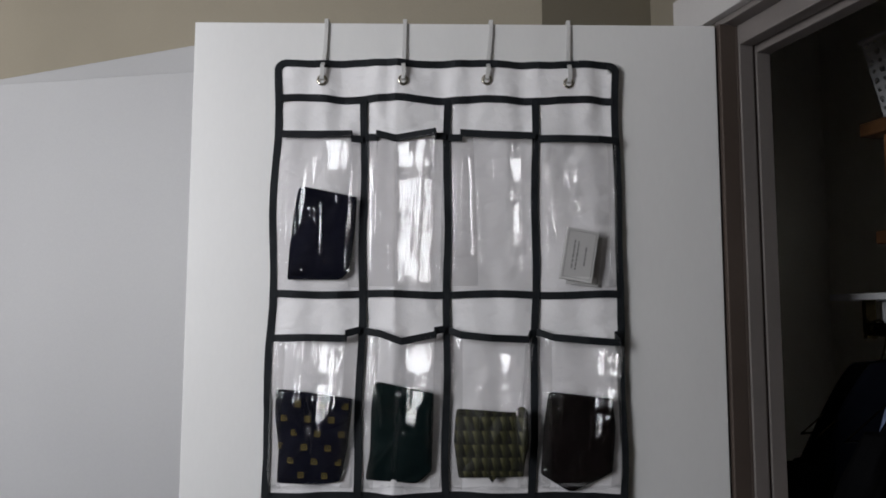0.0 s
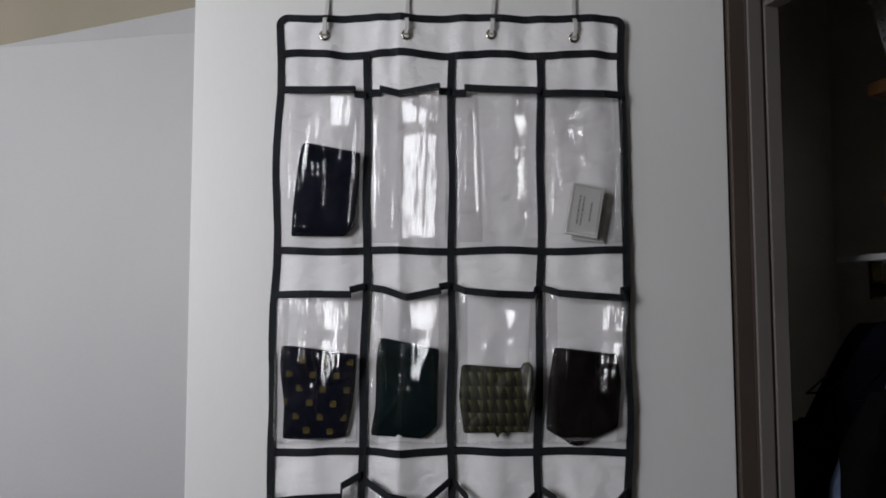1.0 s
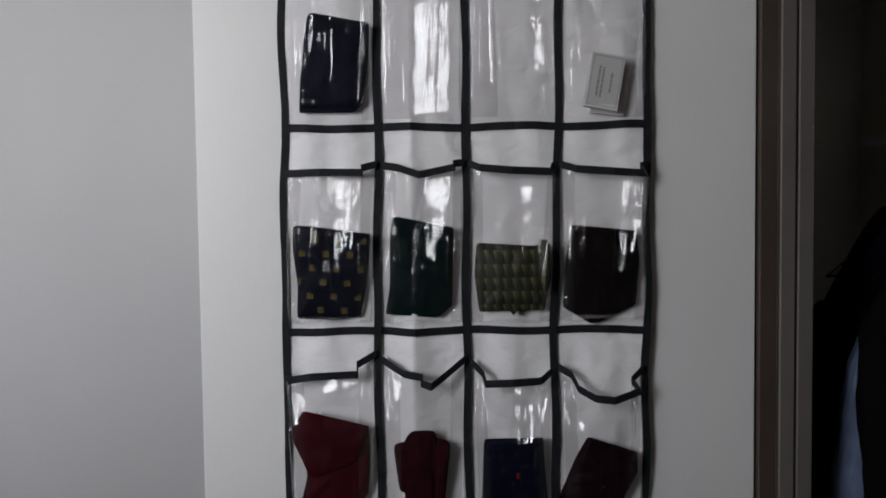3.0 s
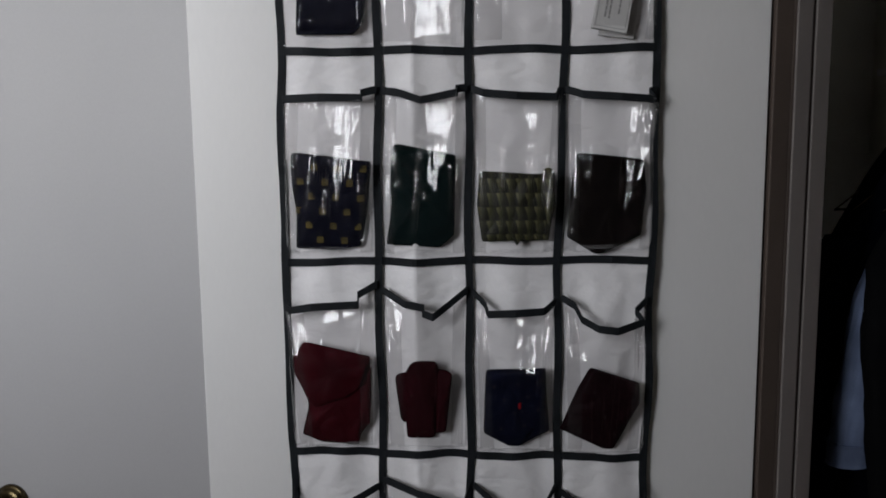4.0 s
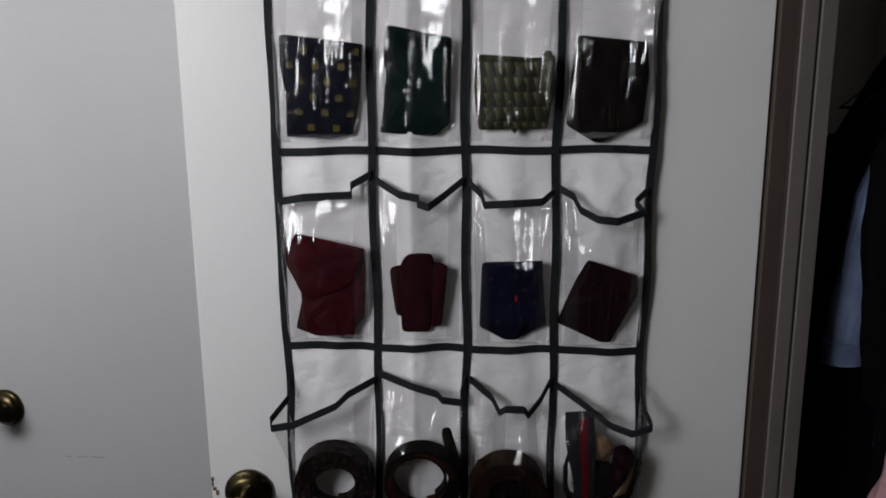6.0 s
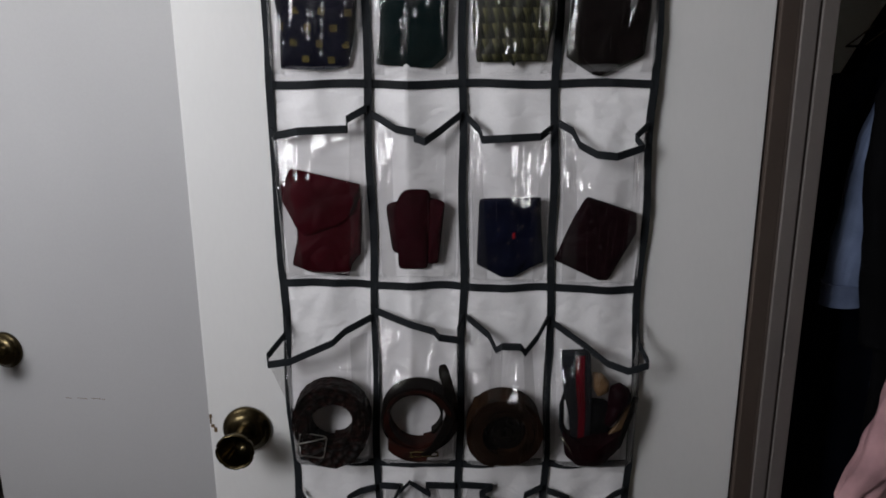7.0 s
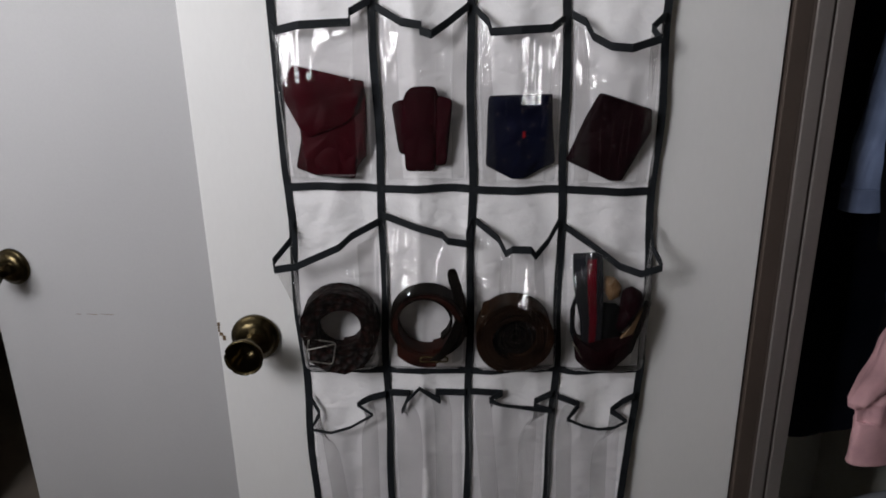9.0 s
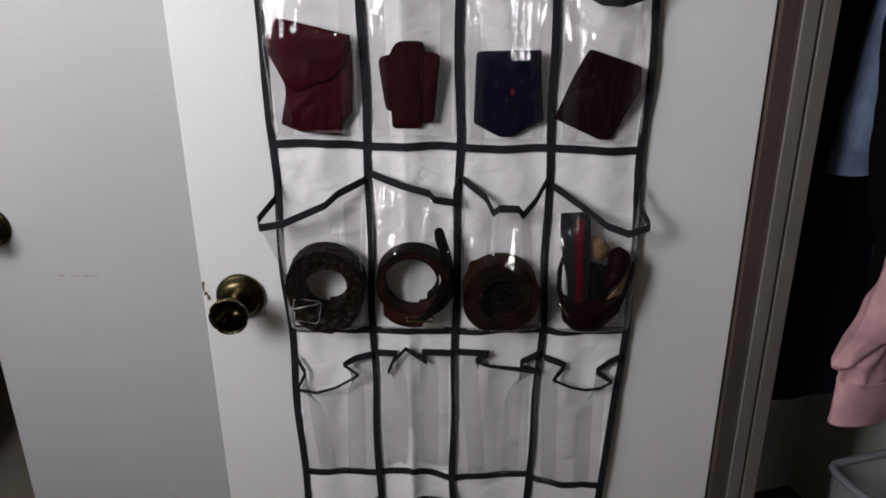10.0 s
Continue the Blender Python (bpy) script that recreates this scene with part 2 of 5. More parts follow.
def thing(name, at, label="", category="", group="", kind=""):
    ob = new(name)
    ob.location = at
    ob.empty_display_size = 0.02
    ORIGIN[ob] = Vector(at)
    return tagged(ob, label, category, group, kind)


def part(name, bm, material, parent, label="", smooth=False):
    """Links a bmesh, given in world metres, as one mesh under a thing or part."""
    bmesh.ops.recalc_face_normals(bm, faces=bm.faces)
    org = ORIGIN[parent]
    bmesh.ops.translate(bm, verts=bm.verts, vec=-org)
    me = bpy.data.meshes.new(name)
    bm.to_mesh(me)
    bm.free()
    me.materials.append(material)
    if smooth:
        me.polygons.foreach_set("use_smooth", [True] * len(me.polygons))
    ob = new(name, me)
    ob.parent = parent
    ORIGIN[ob] = org
    return tagged(ob, label)


def structure(name, bm, material, label, category, smooth=False):
    bmesh.ops.recalc_face_normals(bm, faces=bm.faces)
    me = bpy.data.meshes.new(name)
    bm.to_mesh(me)
    bm.free()
    me.materials.append(material)
    ob = new(name, me)
    ORIGIN[ob] = Vector((0, 0, 0))
    return tagged(ob, label, category, kind="structure")


def box(bm, lo, hi, m=None, bevel=0.0):
    made = bmesh.ops.create_cube(bm, size=1.0)["verts"]
    for v in made:
        v.co = Vector([lo[i] + (v.co[i] + 0.5) * (hi[i] - lo[i]) for i in range(3)])
    if bevel:
        edges = list({e for v in made for e in v.link_edges})
        made = list({v for f in bmesh.ops.bevel(bm, geom=edges, offset=bevel, segments=2, affect="EDGES", profile=0.5)["faces"] for v in f.verts} | {v for v in made if v.is_valid})
    if m is not None:
        for v in made:
            v.co = m @ v.co
    return bm


def sheet(fn, nu, nv, closed_u=False):
    """A bmesh grid from fn(u, v), u and v from 0 to 1."""
    bm = bmesh.new()
    rows = [[bm.verts.new(fn(i / (nu if closed_u else nu - 1), j / (nv - 1))) for i in range(nu)] for j in range(nv)]
    for a, b in zip(rows, rows[1:]):
        for i in range(nu if closed_u else nu - 1):
            k = (i + 1) % nu
            bm.faces.new((a[i], a[k], b[k], b[i]))
    return bm


def band(pts, wide, width, thick, bm=None):
    """A flat strip along pts; wide: the direction of its width."""
    bm = bm or bmesh.new()
    pts = [Vector(p) for p in pts]
    rings = []
    for i, p in enumerate(pts):
        along = (pts[min(i + 1, len(pts) - 1)] - pts[max(i - 1, 0)])
        w = Vector(wide[i]) if isinstance(wide, list) else Vector(wide)
        nrm = along.cross(w)
        nrm = nrm.normalized() if nrm.length > 1e-9 else Vector((0, 1, 0))
        w = w.normalized() * (width[i] if isinstance(width, list) else width) / 2
        n = nrm * thick / 2
        rings.append([bm.verts.new(p + a) for a in (w + n, w * 0.9 + n * 1.5, -w * 0.9 + n * 1.5, -w + n, -w - n, w - n)])
    for a, b in zip(rings, rings[1:]):
        for i in range(6):
            bm.faces.new((a[i], a[(i + 1) % 6], b[(i + 1) % 6], b[i]))
    bm.faces.new(rings[0])
    bm.faces.new(rings[-1][::-1])
    return bm


def lathe(profile, centre, axis, steps=40, lobes=None):
    """Turned shape: profile of (radius, along); lobes(angle, along) scales the radius."""
    axis = Vector(axis).normalized()
    side = axis.orthogonal().normalized()
    other = axis.cross(side)

    def fn(u, v):
        i = v * (len(profile) - 1)
        r, h = profile[round(i)]
        a = 2 * math.pi * u
        k = lobes(a, h) if lobes else 1.0
        return Vector(centre) + axis * h + (side * math.cos(a) + other * math.sin(a)) * r * k
    return sheet(fn, steps, len(profile), True)


def wire(pts, radius, closed=False, sides=8):
    pts = [Vector(p) for p in pts]
    n = len(pts)
    bm = bmesh.new()
    rings = []
    for i, p in enumerate(pts):
        a = pts[(i + 1) % n] if closed or i + 1 < n else p
        b = pts[i - 1] if closed or i else p
        d = (a - b).normalized()
        s = d.orthogonal().normalized() if abs(d.y) > 0.9 else d.cross(Vector((0, 1, 0))).normalized()
        o = d.cross(s)
        rings.append([bm.verts.new(p + (s * math.cos(2 * math.pi * k / sides) + o * math.sin(2 * math.pi * k / sides)) * radius) for k in range(sides)])
    pairs = list(zip(rings, rings[1:])) + ([(rings[-1], rings[0])] if closed else [])
    for a, b in pairs:
        for k in range(sides):
            bm.faces.new((a[k], a[(k + 1) % sides], b[(k + 1) % sides], b[k]))
    if not closed:
        bm.faces.new(rings[0])
        bm.faces.new(rings[-1][::-1])
    return bm


def smooth_step(a, b, x):
    x = min(1.0, max(0.0, (x - a) / (b - a)))
    return x * x * (3 - 2 * x)


# ---- room ----
# the closet wall leans 15 degrees off square to the open door
U, V = Vector((0.966, 0.259, 0)), Vector((0.259, -0.966, 0))
HINGE = Vector((0.385, 0.0, 0))
CLOSET = Matrix(((U.x, V.x, 0, HINGE.x), (U.y, V.y, 0, HINGE.y), (0, 0, 1, 0), (0, 0, 0, 1)))
H = 2.44


def c(u, v, z):
    return HINGE + U * u + V * v + Vector((0, 0, z))


# the wall with the neighbouring door, running back to the left
W1A, W1D = Vector((-0.473, 0.332, 0)), Vector((0.9185, -0.3955, 0))
W1N = Vector((-0.3955, -0.9185, 0))
WALL1 = Matrix(((W1D.x, -W1N.x, 0, W1A.x), (W1D.y, -W1N.y, 0, W1A.y), (0, 0, 1, 0), (0, 0, 0, 1)))
W1_OPEN = (-1.02, 0.33)

bm = bmesh.new()
box(bm, (-2.9, -4.2, -0.1), (2.8, 3.0, 0.0))
structure("floor", bm, M_FLOOR, "brown carpet floor", "floor")
bm = bmesh.new()
box(bm, (-2.9, -4.2, H), (2.8, 3.0, H + 0.1))
structure("ceiling", bm, M_CEIL, "white painted ceiling", "ceiling")

bm = bmesh.new()
box(bm, (-2.7, 0, 0), (W1_OPEN[0], 0.1, H), WALL1)
box(bm, (W1_OPEN[1], 0, 0), (0.665, 0.1, H), WALL1)
box(bm, (W1_OPEN[0], 0, 2.05), (W1_OPEN[1], 0.1, H), WALL1)
structure("wall_north", bm, M_WALL, "tan painted wall above a white door casing", "wall")

C1, C2 = WALL1 @ Vector((0.665, 0.0, 0)), c(0.0, -0.185, 0)
bm = bmesh.new()
d3 = (C2 - C1)
n3 = Vector((-d3.y, d3.x, 0)).normalized()
for z0, z1 in ((0, H),):
    quad = [C1, C2, C2 + n3 * 0.08, C1 + n3 * 0.08]
    lo = [bm.verts.new(p) for p in quad]
    hi = [bm.verts.new(p + Vector((0, 0, H))) for p in quad]
    bm.faces.new(lo), bm.faces.new(hi)
    for i in range(4):
        bm.faces.new((lo[i], lo[(i + 1) % 4], hi[(i + 1) % 4], hi[i]))
structure("wall_recess", bm, M_WALL, "narrow tan wall in the corner behind the door", "wall")

OPEN_V, WALL_T = 0.775, 0.073
bm = bmesh.new()
box(bm, (0, -0.56, 0), (WALL_T, -0.022, H), CLOSET)
box(bm, (0, OPEN_V + 0.022, 0), (WALL_T, 2.6, H), CLOSET)
box(bm, (0, -0.022, 2.064), (WALL_T, OPEN_V + 0.022, H), CLOSET)
structure("wall_east", bm, M_WALL, "tan painted closet wall", "wall")

# closet shell
bm = bmesh.new()
box(bm, (WALL_T, -0.62, 0), (0.74, -0.56, H), CLOSET)
structure("wall_closet_end", bm, M_CLOSET, "pale end wall inside the closet", "wall")
bm = bmesh.new()
box(bm, (0.70, -0.56, 0), (0.76, 1.5, H), CLOSET)
structure("wall_closet_back", bm, M_CLOSET, "pale back wall inside the closet", "wall")
bm = bmesh.new()
box(bm, (WALL_T, 1.4, 0), (0.70, 1.46, H), CLOSET)
structure("wall_closet_far", bm, M_CLOSET, "pale far wall inside the closet", "wall")

# west, south and hall walls
bm = bmesh.new()
box(bm, (-2.85, -2.4, 0), (-2.75, 2.9, H))
structure("wall_west", bm, M_REAR, "tan painted wall", "wall")
bm = bmesh.new()
y0, y1 = WIN_Y - 0.45, WIN_Y
box(bm, (-2.75, y0, 0), (WIN_X - WIN_W / 2, y1, H))
box(bm, (WIN_X + WIN_W / 2, y0, 0), (1.2, y1, H))
box(bm, (WIN_X - WIN_W / 2, y0, 0), (WIN_X + WIN_W / 2, y1, WIN_Z - WIN_H / 2))
box(bm, (WIN_X - WIN_W / 2, y0, WIN_Z + WIN_H / 2), (WIN_X + WIN_W / 2, y1, H))
structure("wall_south", bm, M_SOUTH, "unseen taupe wall with a window, darkened to weaken reflections", "wall")
bm = bmesh.new()
box(bm, (-2.75, 2.0, 0), (0.6, 2.1, H))
structure("wall_hall", bm, M_WALL, "tan wall of the space past the neighbouring door", "wall")
bm = bmesh.new()
box(bm, (0.25, 0.75, 0), (0.33, 2.0, H))
structure("wall_hall_side", bm, M_WALL, "tan side wall past the neighbouring door", "wall")

# casing and jambs of the neighbouring doorway, in the dimmed door paint
trim = thing("door_casing", WALL1 @ Vector((W1_OPEN[0], 0, 0)), "white painted casing round the neighbouring doorway", "trim", kind="structure")
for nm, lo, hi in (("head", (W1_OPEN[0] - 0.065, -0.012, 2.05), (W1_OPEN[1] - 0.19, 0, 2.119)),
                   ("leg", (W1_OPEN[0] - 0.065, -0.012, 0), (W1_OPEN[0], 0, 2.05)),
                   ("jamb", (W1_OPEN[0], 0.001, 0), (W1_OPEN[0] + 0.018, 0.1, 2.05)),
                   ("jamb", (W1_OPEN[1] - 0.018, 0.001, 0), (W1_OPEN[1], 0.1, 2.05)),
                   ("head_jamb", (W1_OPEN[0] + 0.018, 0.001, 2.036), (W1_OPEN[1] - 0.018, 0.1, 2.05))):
    part(nm, box(bmesh.new(), lo, hi, WALL1, 0.002), M_DOOR_DIM, trim)

# casing, jambs and stops of the closet doorway; jambs and stops carry painted shade
jamb = thing("closet_door_frame", c(0, 0, 0), "white painted door frame of the closet", "door frame", kind="structure")
T, STOP = 2.035, 2.006
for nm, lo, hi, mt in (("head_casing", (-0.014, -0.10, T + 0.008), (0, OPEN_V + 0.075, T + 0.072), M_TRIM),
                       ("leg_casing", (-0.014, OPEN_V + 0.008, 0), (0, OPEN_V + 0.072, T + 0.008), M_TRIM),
                       ("hinge_rebate", (-0.006, -0.020, 0), (0.020, 0.0, T), M_RAWEDGE_SHADED),
                       ("hinge_jamb", (0.020, -0.020, 0), (WALL_T + 0.002, 0.0, T), M_RAWEDGE_SHADED),
                       ("latch_jamb", (0.0, OPEN_V, 0), (WALL_T + 0.002, OPEN_V + 0.020, T), M_JAMB_SHADED),
                       ("head_jamb", (0.0, -0.020, T), (WALL_T + 0.002, OPEN_V + 0.020, T + 0.020), M_JAMB_SHADED),
                       ("hinge_stop", (0.023, 0.0, 0), (0.046, 0.004, T), M_JAMB_SHADED),
                       ("inner_trim", (0.051, 0.0, 0), (WALL_T + 0.002, 0.004, T), M_JAMB_SHADED),
                       ("latch_stop", (0.033, OPEN_V - 0.011, 0), (0.060, OPEN_V, T), M_JAMB_SHADED),
                       ("head_stop", (0.023, 0.004, STOP), (0.046, OPEN_V - 0.011, T), M_JAMB_SHADED),
                       ("head_inner_trim", (0.051, 0.004, STOP - 0.009), (WALL_T + 0.002, OPEN_V - 0.011, T), M_JAMB_SHADED)):
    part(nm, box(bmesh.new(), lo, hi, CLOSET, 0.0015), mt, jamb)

# window behind the camera
window = thing("window_1", (WIN_X, WIN_Y - 0.06, WIN_Z - WIN_H / 2), "white framed window with daylight", "window", kind="structure")
for nm, x0, x1, z0, z1 in (("jamb", -WIN_W / 2, -WIN_W / 2 + 0.04, 0, WIN_H), ("jamb", WIN_W / 2 - 0.04, WIN_W / 2, 0, WIN_H),
                           ("sill", -WIN_W / 2 + 0.04, WIN_W / 2 - 0.04, 0, 0.04), ("head", -WIN_W / 2 + 0.04, WIN_W / 2 - 0.04, WIN_H - 0.04, WIN_H),
                           ("meeting_rail", -WIN_W / 2 + 0.04, WIN_W / 2 - 0.04, WIN_H * 0.5 - 0.02, WIN_H * 0.5 + 0.02)):
    part(nm, box(bmesh.new(), (WIN_X + x0, WIN_Y - 0.05, WIN_Z - WIN_H / 2 + z0), (WIN_X + x1, WIN_Y - 0.01, WIN_Z - WIN_H / 2 + z1), None, 0.004), M_TRIM, window)

# unseen ledge added to keep window light off the doors' lower parts
part("window_sill", box(bmesh.new(), (WIN_X - 0.66, WIN_Y + 0.001, WIN_Z - WIN_H / 2 - 0.03), (WIN_X + 0.66, WIN_Y + 0.44, WIN_Z - WIN_H / 2), None, 0.006), M_TRIM, window, "unseen deep white ledge added to shade the lower doors")

# ---- doors ----
def door_knob(parent, centre, out, side):
    """Round rose, neck and a flared, lobed tulip knob of aged brass."""
    centre, out = Vector(centre), Vector(out)
    rose = part("knob_rose", lathe([(0.0, 0.0), (0.033, 0.0), (0.0335, 0.004), (0.031, 0.007), (0.028, 0.008), (0.0275, 0.011), (0.022, 0.014), (0.016, 0.016), (0.0, 0.016)], centre, out), M_BRASS, parent, "", True)

    def lobes(a, h):
        if h < 0.040:
            return 1.0
        notch = min(abs((a / (2 * math.pi) * 6 + 0.5) % 1.0 - 0.5) / 0.10, 1.0)
        return 0.93 + 0.07 * notch
    prof = [(0.012, 0.015), (0.011, 0.022), (0.0115, 0.030), (0.014, 0.038), (0.018, 0.046), (0.0225, 0.055), (0.0252, 0.062), (0.0258, 0.066),
            (0.0245, 0.068), (0.0225, 0.067), (0.021, 0.063), (0.019, 0.056), (0.0155, 0.047), (0.0115, 0.040), (0.006, 0.037), (0.0, 0.0365)]
    part("knob", lathe(prof, centre, out, 72, lobes), M_BRASS, parent, "flared lobed brass knob", True)


DL, DR, DT = -0.3615, 0.3735, 0.035
door = thing("door_1", (0, 0.0175, 0.0), "open white flat door holding a clear pocket organizer", "door", kind="structure")
part("slab", box(bmesh.new(), (DL, 0.0, 0.012), (DR, DT, 2.0325), None, 0.0015), M_DOOR, door)
door_knob(door, (-0.309, 0.0, 0.917), (0, -1, 0), 1)
part("latch_plate", box(bmesh.new(), (DL - 0.0015, 0.006, 0.89), (DL + 0.001, 0.029, 0.947)), M_BRASS, door)
bm = bmesh.new()
for x, z, w, h in ((-0.3606, 0.936, 0.0035, 0.005), (-0.3605, 0.930, 0.0022, 0.011), (-0.3595, 0.921, 0.005, 0.0045), (-0.3555, 0.915, 0.0042, 0.007)):
    box(bm, (x, -0.0008, z - h / 2), (x + w, 0.0006, z + h / 2), pose(0, 0, 0))
part("chipped_paint", bm, M_CHIP, door, "bare wood where the paint chipped")
for z in (0.25, 1.03, 1.80):
    part("hinge", box(bmesh.new(), (DR, 0.020, z - 0.045), (DR + 0.0075, DT + 0.004, z + 0.045), None, 0.001), M_BRASS, door)

# the neighbouring door stands a little ajar, 12 degrees off the open door
LD = Vector((-0.979, 0.206, 0))
LN = Vector((-0.206, -0.979, 0))
LEDGE = Vector((-0.863, 0.2935, 0))
LEFT = Matrix(((-LD.x, -LN.x, 0, LEDGE.x), (-LD.y, -LN.y, 0, LEDGE.y), (0, 0, 1, 0), (0, 0, 0, 1)))
door2 = thing("door_2", LEFT @ Vector((0.37, 0.017, 0)), "white flat door, colour dimmed for weaker light, standing slightly ajar", "door", kind="structure")
part("slab", box(bmesh.new(), (0, 0, 0.012), (0.745, 0.035, 2.03), LEFT, 0.0015), M_DOOR_DIM, door2)
bm = bmesh.new()
for x, z, w in ((0.166, 0.8412, 0.012), (0.190, 0.8430, 0.020), (0.218, 0.8452, 0.026)):
    box(bm, (x, -0.0004, z), (x + w, 0.0005, z + 0.0007), LEFT)
part("scratch", bm, M_CHIP, door2, "faint thin scratch")
door_knob(door2, LEFT @ Vector((0.060, 0.0, 0.925)), LN, 1)

# ---- hanging pocket organizer ----
ZS = (1.97, 1.65, 1.385, 1.128, 0.868, 0.62, 0.36)
COLS = ((-0.240, -0.121, -0.007, 0.114, 0.227), (-0.243, -0.121, -0.007, 0.113, 0.228), (-0.246, -0.126, -0.009, 0.106, 0.227),
        (-0.244, -0.124, -0.008, 0.107, 0.224), (-0.243, -0.128, -0.014, 0.107, 0.226), (-0.240, -0.129, -0.019, 0.096, 0.205), (-0.236, -0.124, -0.014, 0.090, 0.200))
TILT = (0.0, 0.0, -0.002, -0.014, -0.008, -0.022, 0.0)
TOP, STRIP, BOTTOM = 1.970, 1.919, 0.345
BW = 0.0098


def col(k, z):
    """Where the seam k runs at height z."""
    x = float(np.interp(-z, [-a for a in ZS], [r[k] for r in COLS]))
    return x + 0.0012 * math.sin(z * 31 + k * 2.0) + (0.0012 * math.sin(z * 24 + k) if k in (0, 4) else 0)


def across(s, z):
    """x at fraction s of the whole width at height z, seams at quarters."""
    k = min(3, int(s * 4))
    f = s * 4 - k
    return col(k, z) * (1 - f) + col(k + 1, z) * f


def back_y(x, z):
    """The hanging sheet, rippled and creased where it was once folded."""
    y = -0.0085 - 0.0015 * math.sin(x * 52 + math.sin(z * 3) * 1.5) - 0.0012 * math.sin(x * 105 + z * 7)
    y -= (0.0075 + 0.007 * smooth_step(0.85, 0.6, z)) * math.exp(-abs(x + 0.078) / 0.016)
    y -= 0.0018 * smooth_step(1.75, 1.95, z) * math.sin(x * 86 + 1.0) ** 2
    y -= 0.004 * noise.noise(Vector((x * 9, 0.3, z * 4)))
    y -= 0.0034 * (0.4 - abs(noise.noise(Vector((x * 22 + z * 6, 1.7, z * 17 - x * 8))))) + 0.0016 * (0.4 - abs(noise.noise(Vector((x * 30 - z * 25, 5.7, z * 48))))) + 0.0009 * noise.noise(Vector((x * 45, 2.3, z * 40)))
    return min(y, -0.0035)


def on_back(x, z, out=0.0):
    return Vector((x, back_y(x, z) - out, z))


organizer = thing("door_organizer", (0, -0.01, TOP), "white fabric over-door organizer with charcoal edging and clear pockets", "organizer")


def backing(u, v):
    z = TOP - 0.002 + (BOTTOM - TOP) * v
    x = across(min(u, 0.9999), z)
    cut = smooth_step(0.02, 0.0, TOP - z) * 0.012
    x += cut if u < 0.02 else (-cut if u > 0.98 else 0)
    return on_back(x, z)


bm = sheet(backing, 129, 300)
sheet_ob = part("backing", bm, M_FABRIC, organizer, "white rippled nonwoven backing", True)
sol = sheet_ob.modifiers.new("thickness", "SOLIDIFY")
sol.thickness, sol.offset = 0.0008, 0

# binding tape: outer edge and seams
edge = [(across(0.0, z), z) for z in np.linspace(BOTTOM, TOP - 0.012, 120)]
r = 0.012
edge += [(across(0.0, TOP) + r - r * math.cos(a), TOP - r + r * math.sin(a)) for a in np.linspace(0.2, math.pi / 2, 6)]
edge += [(x, TOP + 0.0012 * math.sin(x * 40)) for x in np.linspace(across(0, TOP) + 0.02, across(0.9999, TOP) - 0.02, 60)]
edge += [(across(0.9999, TOP) - r + r * math.sin(a), TOP - r + r * math.cos(a)) for a in np.linspace(0, math.pi / 2 - 0.2, 6)]
edge += [(across(0.9999, z), z) for z in np.linspace(TOP - 0.012, BOTTOM, 120)]
pts, wide = [], []
for i, (x, z) in enumerate(edge):
    a, b = edge[max(i - 1, 0)], edge[min(i + 1, len(edge) - 1)]
    pts.append(on_back(x, z, 0.001))
    wide.append((b[1] - a[1], 0, -(b[0] - a[0])))
part("edge_binding", band(pts, wide, BW, 0.0022), M_BIND, organizer, "charcoal binding tape")
for k in (1, 2, 3):
    pts = [on_back(col(k, z), z, 0.0035 + 0.001 * math.sin(z * 20 + k)) for z in np.linspace(BOTTOM, STRIP, 130)]
    part("upright_binding", band(pts, (1, 0, 0), BW, 0.0018), M_BIND, organizer)


def seam_z(row, s):
    z = ZS[row] + TILT[row] * (s - 0.3)
    if row == 5:
        z = 0.634 + float(np.interp(s, (0, 0.25, 0.36, 0.5, 0.74, 0.78, 0.86, 1.0), (0, -0.0045, 0.006, -0.0165, -0.0095, -0.02, -0.033, -0.032)))
    return z + 0.0012 * math.sin(s * 19 + row * 2)


for row in range(7):
    pts = []
    for s in np.linspace(0.006, 0.994, 80):
        z = STRIP + 0.0016 * math.sin(s * 23) if row == 0 else seam_z(row, s)
        pts.append(on_back(across(min(s, 0.9999), z), z, 0.0022))
    part("seam_binding", band(pts, (0, 0, 1), BW * 1.02, 0.0018), M_BIND, organizer)
part("seam_binding", band([on_back(across(s, BOTTOM), BOTTOM, 0.001) for s in np.linspace(0.0, 0.9999, 60)], (0, 0, 1), BW, 0.002), M_BIND, organizer)

